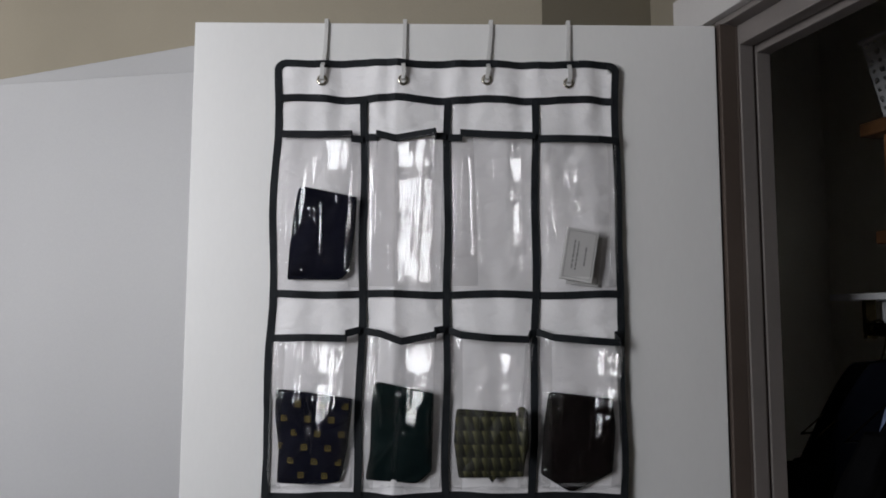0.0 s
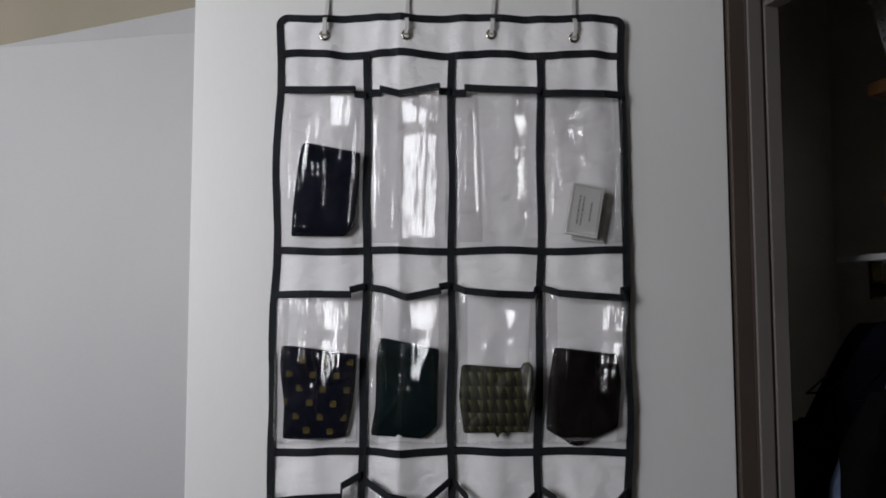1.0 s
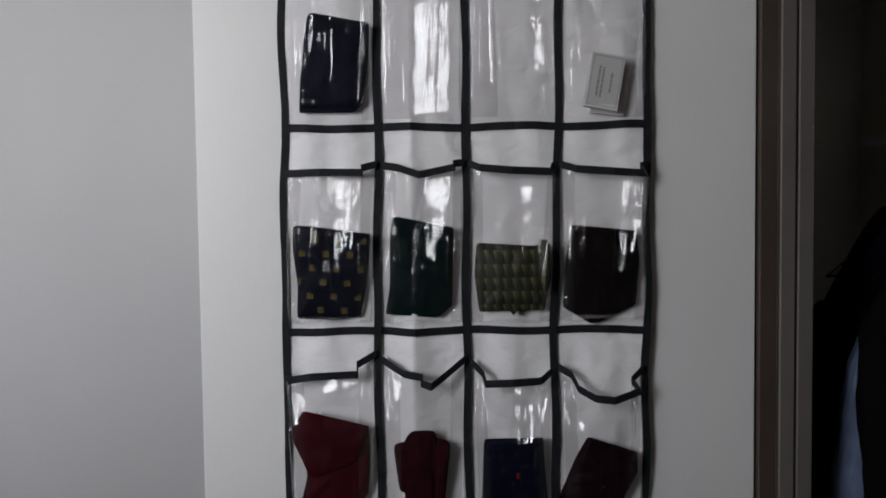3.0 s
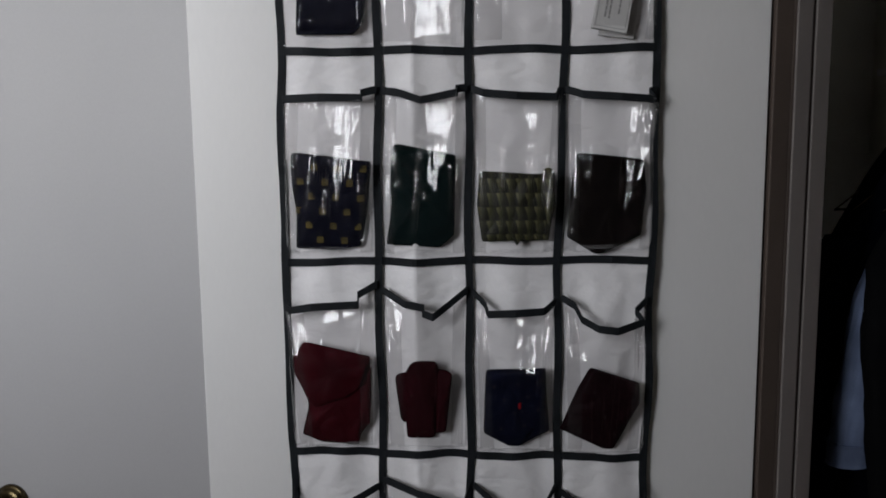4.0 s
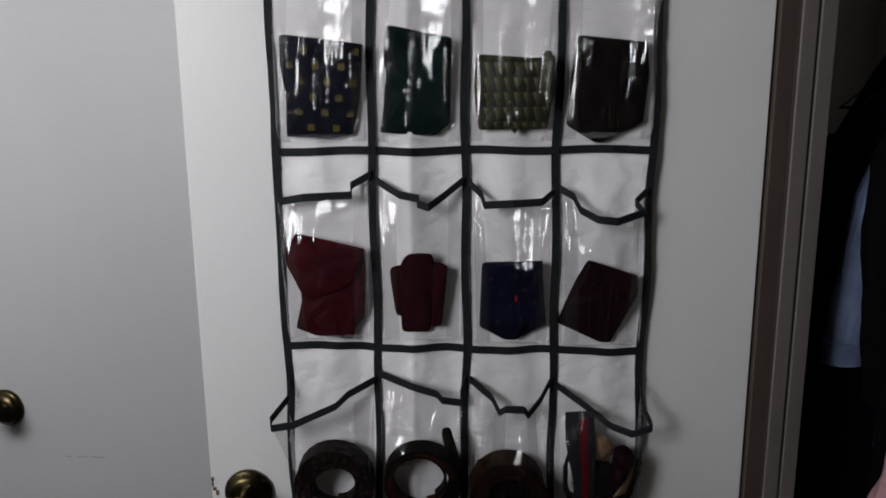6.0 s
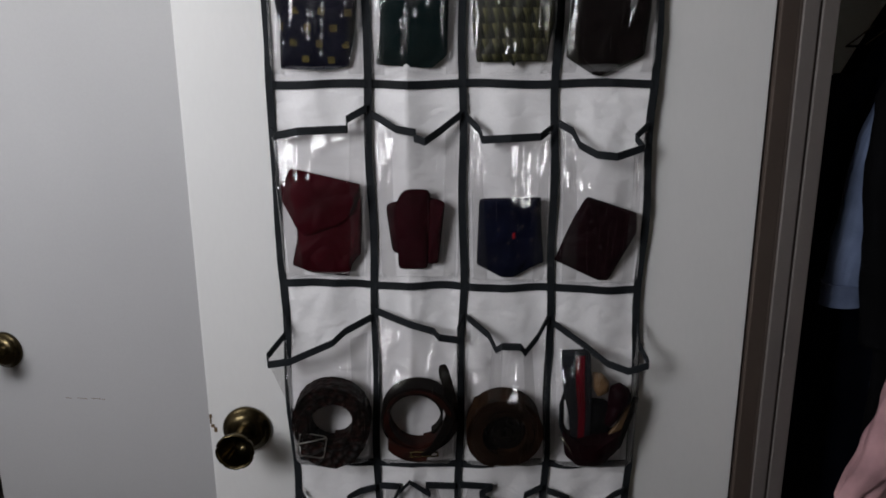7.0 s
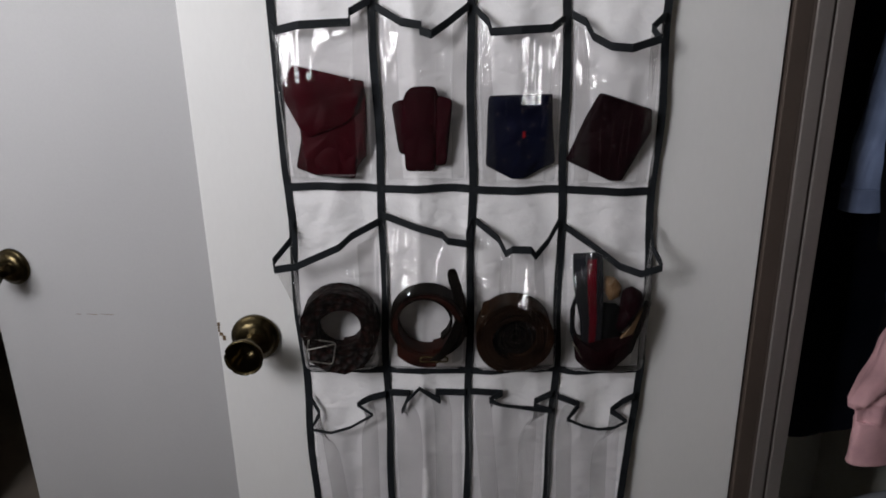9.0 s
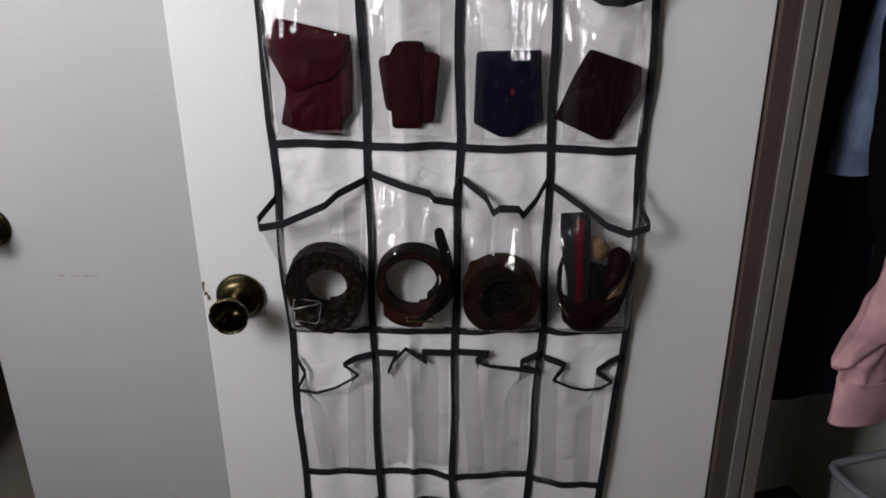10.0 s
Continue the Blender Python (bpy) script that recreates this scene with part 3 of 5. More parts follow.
# mouths of the pockets: (fraction across, height over the seam below in mm, stand-off in mm), depth of the belly in mm
MOUTHS = {
    (1, 0): (((0.04, 219, 5), (0.45, 218, 8), (0.86, 219, 7), (0.865, 213, 5), (0.99, 212, 3)), 24),
    (1, 1): (((0.02, 214, 2), (0.17, 214, 3), (0.16, 218, 8), (0.39, 212, 7), (0.86, 219, 17), (0.87, 216, 4), (0.99, 216, 3)), 24),
    (1, 2): (((0.02, 213, 2), (0.17, 213, 3), (0.16, 219, 8), (0.40, 217, 9), (0.98, 215, 9)), 17),
    (1, 3): (((0.02, 214, 3), (0.30, 213, 9), (0.75, 211, 13), (0.99, 211, 5)), 24),
    (2, 0): (((0.03, 206, 6), (0.4, 207, 14), (0.84, 206, 12), (0.83, 212, 8), (0.98, 217, 3)), 30),
    (2, 1): (((0.05, 217, 4), (0.22, 214, 10), (0.47, 204, 16), (0.87, 213, 14), (0.86, 218, 8), (0.98, 220, 3)), 30),
    (2, 2): (((0.03, 218, 4), (0.15, 212, 10), (0.5, 208, 15), (0.92, 206, 11), (0.94, 213, 6), (0.99, 215, 3)), 30),
    (2, 3): (((0.02, 215, 4), (0.2, 208, 12), (0.6, 204, 18), (0.96, 201, 14), (0.91, 211, 6), (0.99, 213, 3)), 30),
    (3, 0): (((0.0, 198, 6), (0.06, 193, 12), (0.3, 199, 22), (0.80, 201, 20), (0.79, 212, 10), (0.99, 225, 3)), 30),
    (3, 1): (((0.05, 221, 4), (0.30, 204, 16), (0.50, 200, 20), (0.495, 194, 26), (0.6, 190, 30), (0.76, 202, 16), (0.97, 220, 3)), 28),
    (3, 2): (((0.04, 222, 4), (0.17, 207, 12), (0.20, 196, 20), (0.5, 198, 26), (0.82, 199, 20), (0.97, 209, 5)), 28),
    (3, 3): (((0.04, 217, 4), (0.17, 208, 12), (0.23, 192, 22), (0.40, 181, 30), (0.60, 179, 34), (0.90, 188, 22), (0.83, 200, 12), (0.97, 214, 4)), 30),
    (4, 0): (((-0.01, 216, 4), (-0.0, 197, 16), (-0.16, 176, 36), (-0.14, 166, 40), (0.09, 170, 40), (0.55, 191, 30), (0.68, 203, 20), (0.96, 216, 4)), 44),
    (4, 1): (((0.02, 226, 4), (0.40, 212, 18), (0.68, 204, 24), (0.74, 197, 28), (0.96, 191, 22), (0.95, 200, 12), (0.99, 216, 4)), 44),
    (4, 2): (((0.05, 218, 4), (0.30, 197, 18), (0.38, 180, 26), (0.44, 188, 34), (0.64, 187, 34), (0.70, 176, 26), (0.84, 192, 14), (0.96, 215, 4)), 48),
    (4, 3): (((0.03, 212, 4), (0.39, 185, 22), (0.6, 167, 34), (0.82, 159, 42), (1.03, 168, 44), (1.03, 173, 38), (0.99, 185, 20), (1.0, 208, 5)), 44),
    (5, 0): (((0.03, 198, 3), (0.15, 175, 8), (0.05, 152, 14), (0.29, 148, 17), (0.53, 157, 18), (0.81, 176, 17), (0.62, 190, 12), (0.78, 197, 6), (0.97, 201, 3)), 6),
    (5, 1): (((0.02, 199, 3), (0.28, 198, 5), (0.17, 172, 10), (0.25, 191, 12), (0.4, 209, 12), (0.65, 187, 8), (0.6, 200, 5), (0.97, 197, 3)), 6),
    (5, 2): (((0.03, 214, 3), (0.4, 212, 6), (0.25, 203, 10), (0.39, 197, 14), (0.98, 185, 10), (0.77, 193, 10), (0.78, 199, 7), (0.97, 210, 4)), 6),
    (5, 3): (((0.04, 223, 3), (0.31, 211, 6), (0.18, 191, 12), (0.38, 182, 16), (0.56, 178, 18), (0.75, 179, 16), (0.89, 187, 12), (0.69, 202, 8), (0.82, 215, 6), (0.96, 223, 4)), 6),
    (6, 0): (((0.02, 214, 3), (0.5, 206, 10), (0.98, 222, 3)), 10),
    (6, 1): (((0.02, 219, 3), (0.4, 218, 6), (0.6, 230, 12), (0.98, 216, 3)), 10),
    (6, 2): (((0.02, 216, 3), (0.5, 208, 8), (0.98, 212, 3)), 10),
    (6, 3): (((0.02, 205, 3), (0.5, 190, 10), (0.98, 208, 3)), 10),
}


# flat facets pulled taut in the film: start and end across, start and end down
FACETS = {(1, 0): (0.55, 0.82, 0.02, 0.26), (1, 1): (0.42, 0.84, 0.02, 0.97), (1, 2): (0.74, 0.85, 0.05, 0.72), (1, 3): (0.30, 0.38, 0.12, 0.36), (2, 0): (0.48, 0.80, 0.02, 0.52),
          (2, 1): (0.48, 0.82, 0.02, 0.52), (2, 2): (0.58, 0.68, 0.08, 0.34), (2, 3): (0.58, 0.88, 0.02, 0.56), (3, 0): (0.40, 0.78, 0.02, 0.10), (3, 2): (0.52, 0.92, 0.02, 0.46),
          (3, 1): (0.14, 0.24, 0.05, 0.2), (3, 3): (0.20, 0.28, 0.2, 0.4), (4, 1): (0.18, 0.25, 0.2, 0.38), (4, 2): (0.50, 0.58, 0.1, 0.42), (4, 3): (0.2, 0.34, 0.0, 0.2)}
# single folds pressed into the film: place across, lean, half width, height, start and end down
STREAKS = {(1, 0): ((0.06, 0.02, 0.05, 0.0030, 0.1, 0.9), (0.90, 0.02, 0.04, 0.0026, 0.05, 0.6)), (1, 2): ((0.30, 0.0, 0.045, 0.0028, 0.05, 0.75), (0.84, 0.02, 0.035, 0.0024, 0.3, 0.95)),
           (1, 3): ((0.10, 0.14, 0.04, 0.0028, 0.02, 0.6), (0.24, 0.55, 0.06, 0.0042, 0.14, 0.44), (0.98, -0.85, 0.05, 0.0036, 0.26, 0.46), (0.94, -0.04, 0.05, 0.0030, 0.3, 0.9)), (2, 0): ((0.08, 0.10, 0.05, 0.0032, 0.12, 0.55), (0.50, 0.0, 0.06, 0.0036, 0.02, 0.72)),
           (2, 1): ((0.08, 0.26, 0.05, 0.0032, 0.1, 0.6), (-0.06, 0.20, 0.05, 0.0030, 0.6, 0.95), (0.47, -0.08, 0.04, 0.0030, 0.25, 0.8)), (2, 2): ((0.05, 0.0, 0.04, 0.0030, 0.02, 0.98), (0.95, -0.12, 0.04, 0.0030, 0.1, 0.7)),
           (2, 3): ((0.05, 0.0, 0.04, 0.0030, 0.02, 0.6), (0.28, -0.10, 0.03, 0.0024, 0.02, 0.5), (0.66, 0.03, 0.05, 0.0036, 0.02, 0.62)), (3, 0): ((0.0, 0.14, 0.04, 0.0030, 0.3, 0.95), (0.02, 0.26, 0.03, 0.0022, 0.4, 0.95)),
           (3, 2): ((0.62, -0.10, 0.05, 0.0032, 0.05, 0.4), (0.73, 0.0, 0.035, 0.0028, 0.15, 0.55)), (3, 3): ((0.30, -0.10, 0.04, 0.0030, 0.18, 0.3),), (4, 1): ((0.55, 0.0, 0.03, 0.0022, 0.15, 0.4),)}
SLOPE_DOWN = {1: 0.045, 2: -0.10, 3: -0.255, 4: -0.415}
CREASES = {1: 5, 2: 7, 3: 6, 4: 6, 5: 5, 6: 3}


# where the film's sides are folded double: start and end across, lean in metres, start and end down, share of the belly's depth
SIDE_FOLDS = {1: ((0.86, 0.985, 0, 0.03, 0.97, 0.6),), 2: ((0.02, 0.16, 0, 0.03, 0.96, 0.6), (0.84, 0.98, 0, 0.03, 0.96, 0.6)),
              3: ((0.03, 0.20, 0.004, 0.04, 0.95, 0.6), (0.82, 0.97, -0.004, 0.04, 0.95, 0.6)), 4: ((0.84, 0.97, -0.003, 0.08, 0.9, 0.6),),
              5: ((0.06, 0.30, 0.014, 0.02, 0.97, 1.25), (0.66, 0.90, -0.004, 0.02, 0.97, 1.25)), 6: ()}
GUSSETS = {(1, 1): ((0.03, 0.38, 0, 0.02, 0.97, 0.5),), (1, 2): ((0.03, 0.17, 0, 0.02, 0.97, 0.5), (0.17, 0.33, 0, 0.02, 0.97, 0.7)),
           (4, 2): ((0.28, 0.44, -0.004, 0.03, 0.5, 0.9), (0.64, 0.76, 0.006, 0.03, 0.5, 0.9)),
           (5, 1): ((0.05, 0.42, 0.002, 0.02, 0.97, 1.25), (0.62, 0.86, -0.002, 0.02, 0.97, 1.25)), (5, 3): ((0.08, 0.30, 0.006, 0.02, 0.97, 1.25), (0.58, 0.80, 0.004, 0.02, 0.97, 1.25))}


def along(points, n):
    """n points spread evenly along a broken line, corners kept."""
    p = [Vector(q) for q in points]
    d = [0.0]
    for a, b in zip(p, p[1:]):
        d.append(d[-1] + max((b - a).length, 1e-6))
    t = sorted(set([round(x, 7) for x in np.linspace(0, d[-1], n)] + [round(x, 7) for x in d]))
    cols = [np.interp(t, d, [q[i] for q in p]) for i in range(3)]
    return [Vector(q) for q in zip(*cols)]


def pocket(row, k, mouth, belly):
    zb = seam_z(row, (k + 0.5) / 4)
    rim = []
    for f, up, out in mouth:
        z = zb + up / 1000
        x = col(k, z) * (1 - f) + col(k + 1, z) * f
        rim.append((x, -0.0125 - out / 1000, z))
    rim = along(rim, 150)
    n = len(rim)
    length = [0.0]
    for a, b in zip(rim, rim[1:]):
        length.append(length[-1] + (b - a).length)
    share = [q / length[-1] for q in length]
    seed = Vector((row * 3.7, k * 5.1, 0.0))
    x0, x1 = col(k, zb) + 0.0045, col(k + 1, zb) - 0.0045
    facet = FACETS.get((row, k))
    rng = random.Random(row * 10 + k)
    creases = [(0.035, 0.0, 0.022, 0.0026, 0.03, 0.97), (0.955, 0.0, 0.022, 0.0028, 0.03, 0.97), (0.06, 0.0, 0.016, 0.0008, 0.02, 0.95), (0.93, -0.01, 0.016, 0.0009, 0.02, 0.95), (-0.62, 0.82, 0.03, 0.0022, 0.84, 0.96), (1.58, -0.78, 0.03, 0.0024, 0.82, 0.96)] if row < 5 else []
    creases += STREAKS.get((row, k), ())
    for _ in range(CREASES[row]):
        at_ = rng.choice((rng.uniform(0.05, 0.2), rng.uniform(0.3, 0.95), rng.uniform(0.55, 0.95)))
        v0 = rng.uniform(0.0, 0.55)
        if row > 4:
            creases.append((rng.uniform(0.1, 0.9), rng.uniform(-0.06, 0.06), rng.uniform(0.05, 0.11), rng.uniform(0.003, 0.008), v0, 0.95))
        creases.append((at_, rng.uniform(-0.10, 0.08), rng.uniform(0.013, 0.03), rng.uniform(0.0006, 0.0016), v0, min(0.98, v0 + rng.uniform(0.15, 0.5))))

    def film(u, v):
        i = min(int(u * (n - 1) + 0.5), n - 1)
        s, top = share[i], rim[i]
        base = Vector((x0 + (x1 - x0) * s, -0.0125, zb + 0.004))
        keep = (1 - v) ** (1.25 if row < 5 else 12.0)
        p = Vector((top.x * keep + base.x * (1 - keep), 0, top.z * (1 - v) + base.z * v))
        side = (1 - abs(2 * s - 1) ** 14) ** 0.8
        ramp, on = 0.0, 0.0
        foot = 1 - smooth_step(0.86, 1.0, v) ** 1.6
        fall = smooth_step(0.0, 0.16 if row == 1 else 0.40, v)
        out = (-0.0125 - top.y) * (1 - fall) + belly / 1000 * side * foot * fall
        if facet:
            a, b, top_v, end_v = facet
            if row == 2 or row == 3:
                taper = max(0.0, min(1.0, (v - top_v) / (end_v - top_v)))
                b -= (b - a) * 0.55 * taper ** 1.5
                a += (b - a) * 0.25 * taper
            rag = 0.035 * noise.noise(Vector((v * 9, s * 3, row + k * 2.0)))
            a, b = a + rag, b + 0.6 * rag
            on = smooth_step(top_v - 0.03, top_v + 0.02, v) * smooth_step(end_v + 0.08, end_v - 0.02, v) * smooth_step(a - 0.07, a, s)
            if row == 2 or k == 1:
                on *= 1 - 0.8 * max(0.0, 1 - abs(v - 0.25 - 0.05 * (s - a)) / 0.035)
            on *= 1 - min(1.0, max(0.0, (s - b) / min(0.08, 1.0 - b)))
            xa = x0 + (x1 - x0) * a
            plane = belly / 1000 * (0.55 if row == 1 else 0.68) + (0.41 + 0.76 * xa) * (x1 - x0) * (min(s, b) - a) + SLOPE_DOWN[row] * (p.z - zb - 0.21 * (1 - (top_v + end_v) / 2))
            out = out * (1 - on) + plane * on
        # sharp creases run down the film
        for c0, lean, wid, tall, v0, v1 in creases:
            gap = abs(s - c0 - lean * v) / wid
            if gap < 1:
                ramp += tall * (1 - gap) ** 1.5 * smooth_step(v0 - 0.1, v0 + 0.05, v) * smooth_step(v1 + 0.1, v1 - 0.05, v) * min(1.0, v / 0.04) * min(1.0, (1 - v) / 0.05)
        q = Vector((s * 3.2, v * 1.1, 0)) + seed
        ramp *= 1 - 0.7 * on
        calm = 1 - 0.55 * on
        out += ramp + calm * side * foot * min(1.0, v / 0.03) * (0.0020 * noise.noise(q) + 0.0016 * (0.5 - abs(noise.noise(q * 1.7 + Vector((0, v * 0.3, 1.7))))) + 0.0011 * (0.4 - abs(noise.noise(Vector((q.x * 3.6, q.y * 1.6, 4.1))))) + 0.0004 * noise.noise(Vector((q.x * 9.0, q.y * 3.5, 0.7))))
        p.y = -0.0125 - max(out, 0.0012)
        return p

    film_ob = part("pocket", sheet(film, n, 72), M_FILM if row < 5 else M_FILM_DULL, organizer, "clear glossy vinyl pocket", True)
    film_ob.visible_shadow = False
    for a, b, lean, v0, v1, depth in GUSSETS.get((row, k), SIDE_FOLDS[row]):
        ends = [next(i for i, q in enumerate(share) if q >= e) / (n - 1) for e in (a, b)]

        def tuck(u, v):
            p = film(ends[0] + (ends[1] - ends[0]) * u, v0 + (v1 - v0) * v)
            return Vector((p.x + lean * v, -0.0125 + (p.y + 0.0125) * depth - 0.0006, p.z))
        fold_ob = part("gusset", sheet(tuck, 14, 40), M_FILM_FOLD, film_ob, "side of the film folded double", True)
        fold_ob.visible_shadow = False
    lifted = [q + Vector((0, -0.001, 0)) for q in rim]
    part("rim", band(lifted, (0, 0, 1), [BW * (0.98 - (0.6 * smooth_step(0.021, 0.027, -q.y) if row == 5 else 0)) for q in rim], 0.0017), M_BIND, film_ob, "charcoal rim tape")
    return film_ob


for (row, k), (mouth, belly) in MOUTHS.items():
    pocket(row, k, mouth, belly)

# eyelets, and hooks over the door's top
for gx, gz in ((-0.180, 1.945), (-0.068, 1.945), (0.048, 1.948), (0.162, 1.944)):
    y = back_y(gx, gz) - 0.0008
    ring = [(0.0036 + 0.0021 * (1 - math.cos(a)), 0.0016 * math.sin(a)) for a in np.linspace(0, math.pi, 7)]
    part("eyelet", lathe(ring + [(0.0070, -0.0010)], (gx, y, gz), (0, -1, 0), 24), M_STEEL, organizer, "metal eyelet", True)
for (gx, gz), tx in zip(((-0.180, 1.945), (-0.068, 1.945), (0.048, 1.948), (0.162, 1.944)), (-0.1765, -0.0665, 0.0545, 0.1640)):
    hook = thing("over_door_hook", (tx, 0.0, 2.0335), "thin white metal strap hook over the door top", "hook", "hooks over the door")
    yb = back_y(gx, gz)
    gap = TOP + 0.004
    path = [(tx, DT + 0.0035, 1.985), (tx, DT + 0.003, 2.036), (tx, DT * 0.5, 2.0363), (tx, -0.0032, 2.036), (tx, -0.0036, 2.02), ((tx * 0.6 + gx * 0.4), -0.0040, 1.99), ((tx * 0.3 + gx * 0.7), -0.006, gap),
            ((tx * 0.3 + gx * 0.7), yb - 0.0075, TOP - 0.006), (gx + 0.0012, yb - 0.0075, gz + 0.010), (gx, yb - 0.0055, gz + 0.001), (gx, yb + 0.001, gz)]
    part("strap", band(path, (1, 0, 0), 0.0056, 0.0016), M_STRAP, hook)

# ---- folded ties, cards and belts in the pockets ----
BACK = -0.0165


def inside(p, poly):
    hit = False
    for (x0, y0), (x1, y1) in zip(poly, poly[1:] + poly[:1]):
        if (y0 > p[1]) != (y1 > p[1]) and p[0] < (x1 - x0) * (p[1] - y0) / (y1 - y0) + x0:
            hit = not hit
    return hit


def fold(outline, back, thick, soft=0.09, seed=0.0, wave=0.0019):
    """One folded layer of cloth over an outline in mm (x, z), with rolled edges."""
    pts = [Vector((x / 1000, 0, z / 1000)) for x, z in outline]
    loop = along([*pts, pts[0]], 90)[:-1]
    n = len(loop)
    for _ in range(14 if soft >= 0.1 else 3):
        loop = [loop[i] * 0.7 + (loop[i - 1] + loop[(i + 1) % n]) * 0.15 for i in range(n)]
    mid = sum(loop, Vector()) / n
    dome = thick * 0.5
    prof = [(0.0, 1.0), (0.25, 1.0), (0.5, 1.0), (0.72, 0.99), (1 - soft * 2, 0.97), (1 - soft, 0.90), (1 - soft * 0.25, 0.72), (1.0, 0.5), (1 - soft * 0.3, 0.22), (1 - soft, 0.05), (0.7, 0.0), (0.0, 0.0)]

    def fn(u, v):
        b = loop[round(u * n) % n]
        r, h = prof[round(v * (len(prof) - 1))]
        p = mid + (b - mid) * r
        bump = noise.noise(Vector((p.x * 40, seed, p.z * 40))) * wave * 2 + noise.noise(Vector((p.x * 110, seed + 3, p.z * 110))) * wave * 0.6
        p.y = back - thick * h - (bump + dome * (1 - r * r) if h > 0.6 else 0)
        return p
    bm = sheet(fn, n, len(prof), True)
    bmesh.ops.remove_doubles(bm, verts=bm.verts, dist=1e-6)
    return bm


def tie(label, layers, seed, soft=0.09):
    """layers: (part name, outline, material, back offset, thickness, label)."""
    first = layers[0][1]
    cx = sum(p[0] for p in first) / len(first) / 1000
    bottom = min(p[1] for lay in layers for p in lay[1]) / 1000
    ob = thing("necktie", (cx, BACK, bottom), label, "necktie", "neckties in the pockets")
    for i, (nm, outline, mt, off, thick, lab) in enumerate(layers):
        bm = fold(outline, BACK - off * 0.68, thick * 0.68, soft, seed + i * 1.7)
        for v in bm.verts:
            up = (v.co.z - bottom) / 0.12
            sag = 0.004 * (up - 0.5) if nm == "pointed_flap" else 0.011 * max(0.0, 0.9 - up)
            if v.co.y < BACK - 0.002:
                v.co.y = min(v.co.y + sag, BACK - 0.002)
        part(nm, bm, mt, ob, lab, True)
    return ob


def shrunk(outline, k, dx=0, dz=0):
    cx = sum(p[0] for p in outline) / len(outline)
    cz = sum(p[1] for p in outline) / len(outline)
    return [(cx + (x - cx) * k + dx, cz + (z - cz) * k + dz) for x, z in outline]


def front_of(parent, x, z):
    """The y at which a line towards the door first meets the thing."""
    best = 0.0
    for ob in parent.children:
        org = ORIGIN[parent]
        tree = BVHTree.FromPolygons([v.co + org for v in ob.data.vertices], [list(p.vertices) for p in ob.data.polygons])
        spot = tree.ray_cast(Vector((x, -0.3, z)), Vector((0, 1, 0)))[0]
        if spot is not None:
            best = min(best, spot.y)
    return best


def motifs(parent, outline, step_a, step_b, start, make, mt, name, label, margin=0.90):
    """Small woven motifs in a slanting lattice over the outline."""
    area = shrunk(outline, margin)
    shared, spots = None, []
    for i in range(-8, 9):
        for j in range(-8, 9):
            p = (start[0] + i * step_a[0] + j * step_b[0], start[1] + i * step_a[1] + j * step_b[1])
            if inside(p, area):
                spots.append((p[0] / 1000, front_of(parent, p[0] / 1000, p[1] / 1000) - 0.0002, p[1] / 1000))
    for spot in spots:
        if shared is None:
            shared = bpy.data.meshes.new(name)
            bm = make()
            bm.to_mesh(shared)
            bm.free()
            shared.materials.append(mt)
        ob = new(name, shared)
        ob.parent = parent
        ob.location = Vector(spot) - ORIGIN[parent]
        ob.rotation_euler = (0, random.uniform(-0.12, 0.12), 0)
        tagged(ob, label)


def square_motif():
    bm = bmesh.new()
    s, w = 0.0034, 0.0007
    for lo, hi in (((-s, -0.0006, -s), (s, 0.002, -s + w)), ((-s, -0.0006, s - w), (s, 0.002, s)), ((-s, -0.0006, -s + w), (-s + w, 0.002, s - w)), ((s - w, -0.0006, -s + w), (s, 0.002, s - w)), ((-0.0009, -0.0006, -0.0009), (0.0009, 0.002, 0.0009))):
        box(bm, lo, hi)
    return bm


def fleck_motif():
    bm = bmesh.new()
    box(bm, (-0.0015, -0.0005, -0.0006), (0.0016, 0.002, 0.0007))
    box(bm, (-0.0006, -0.0006, -0.0017), (0.0006, 0.002, 0.0015))
    return bm


O11 = [(-207, 1795), (-128, 1780), (-131, 1741), (-137, 1682), (-150, 1669), (-221, 1669), (-219, 1710), (-213, 1763)]
tie("plain navy tie folded flat in a clear pocket", (("folded_body", O11, M_NAVY, 0, 0.016, ""), ("top_fold", shrunk(O11, 0.95, 1, 3), M_NAVY, 0.014, 0.006, "")), 1.0)

O21 = [(-230, 1526), (-188, 1521), (-130, 1513), (-138, 1445), (-146, 1406), (-175, 1401), (-229, 1404), (-227, 1457), (-231, 1492)]
F21 = [(-230, 1525), (-131, 1513), (-135, 1485), (-173, 1465), (-192, 1451), (-225, 1440), (-231, 1492)]
t21 = tie("navy silk tie with small gold squares, folded in a clear pocket", (("folded_body", O21, M_NAVY_TIE, 0, 0.019, ""), ("top_fold", F21, M_NAVY_TIE, 0.017, 0.006, "")), 2.0)
motifs(t21, O21, (30.6, -1.6), (13.0, -18.9), (-218.5, 1489.5), square_motif, M_GOLD, "gold_square", "")

O22 = [(-103, 1536), (-24, 1520), (-27, 1419), (-46, 1403), (-114, 1408), (-108, 1444), (-107, 1499)]
F22 = [(-100, 1530), (-33, 1520), (-34, 1455), (-46, 1433), (-68, 1422), (-82, 1430), (-93, 1462)]
tie("bottle green silk tie folded in a clear pocket", (("folded_body", O22, M_GREEN, 0, 0.018, ""), ("top_fold", F22, M_GREEN, 0.016, 0.006, "")), 3.0)

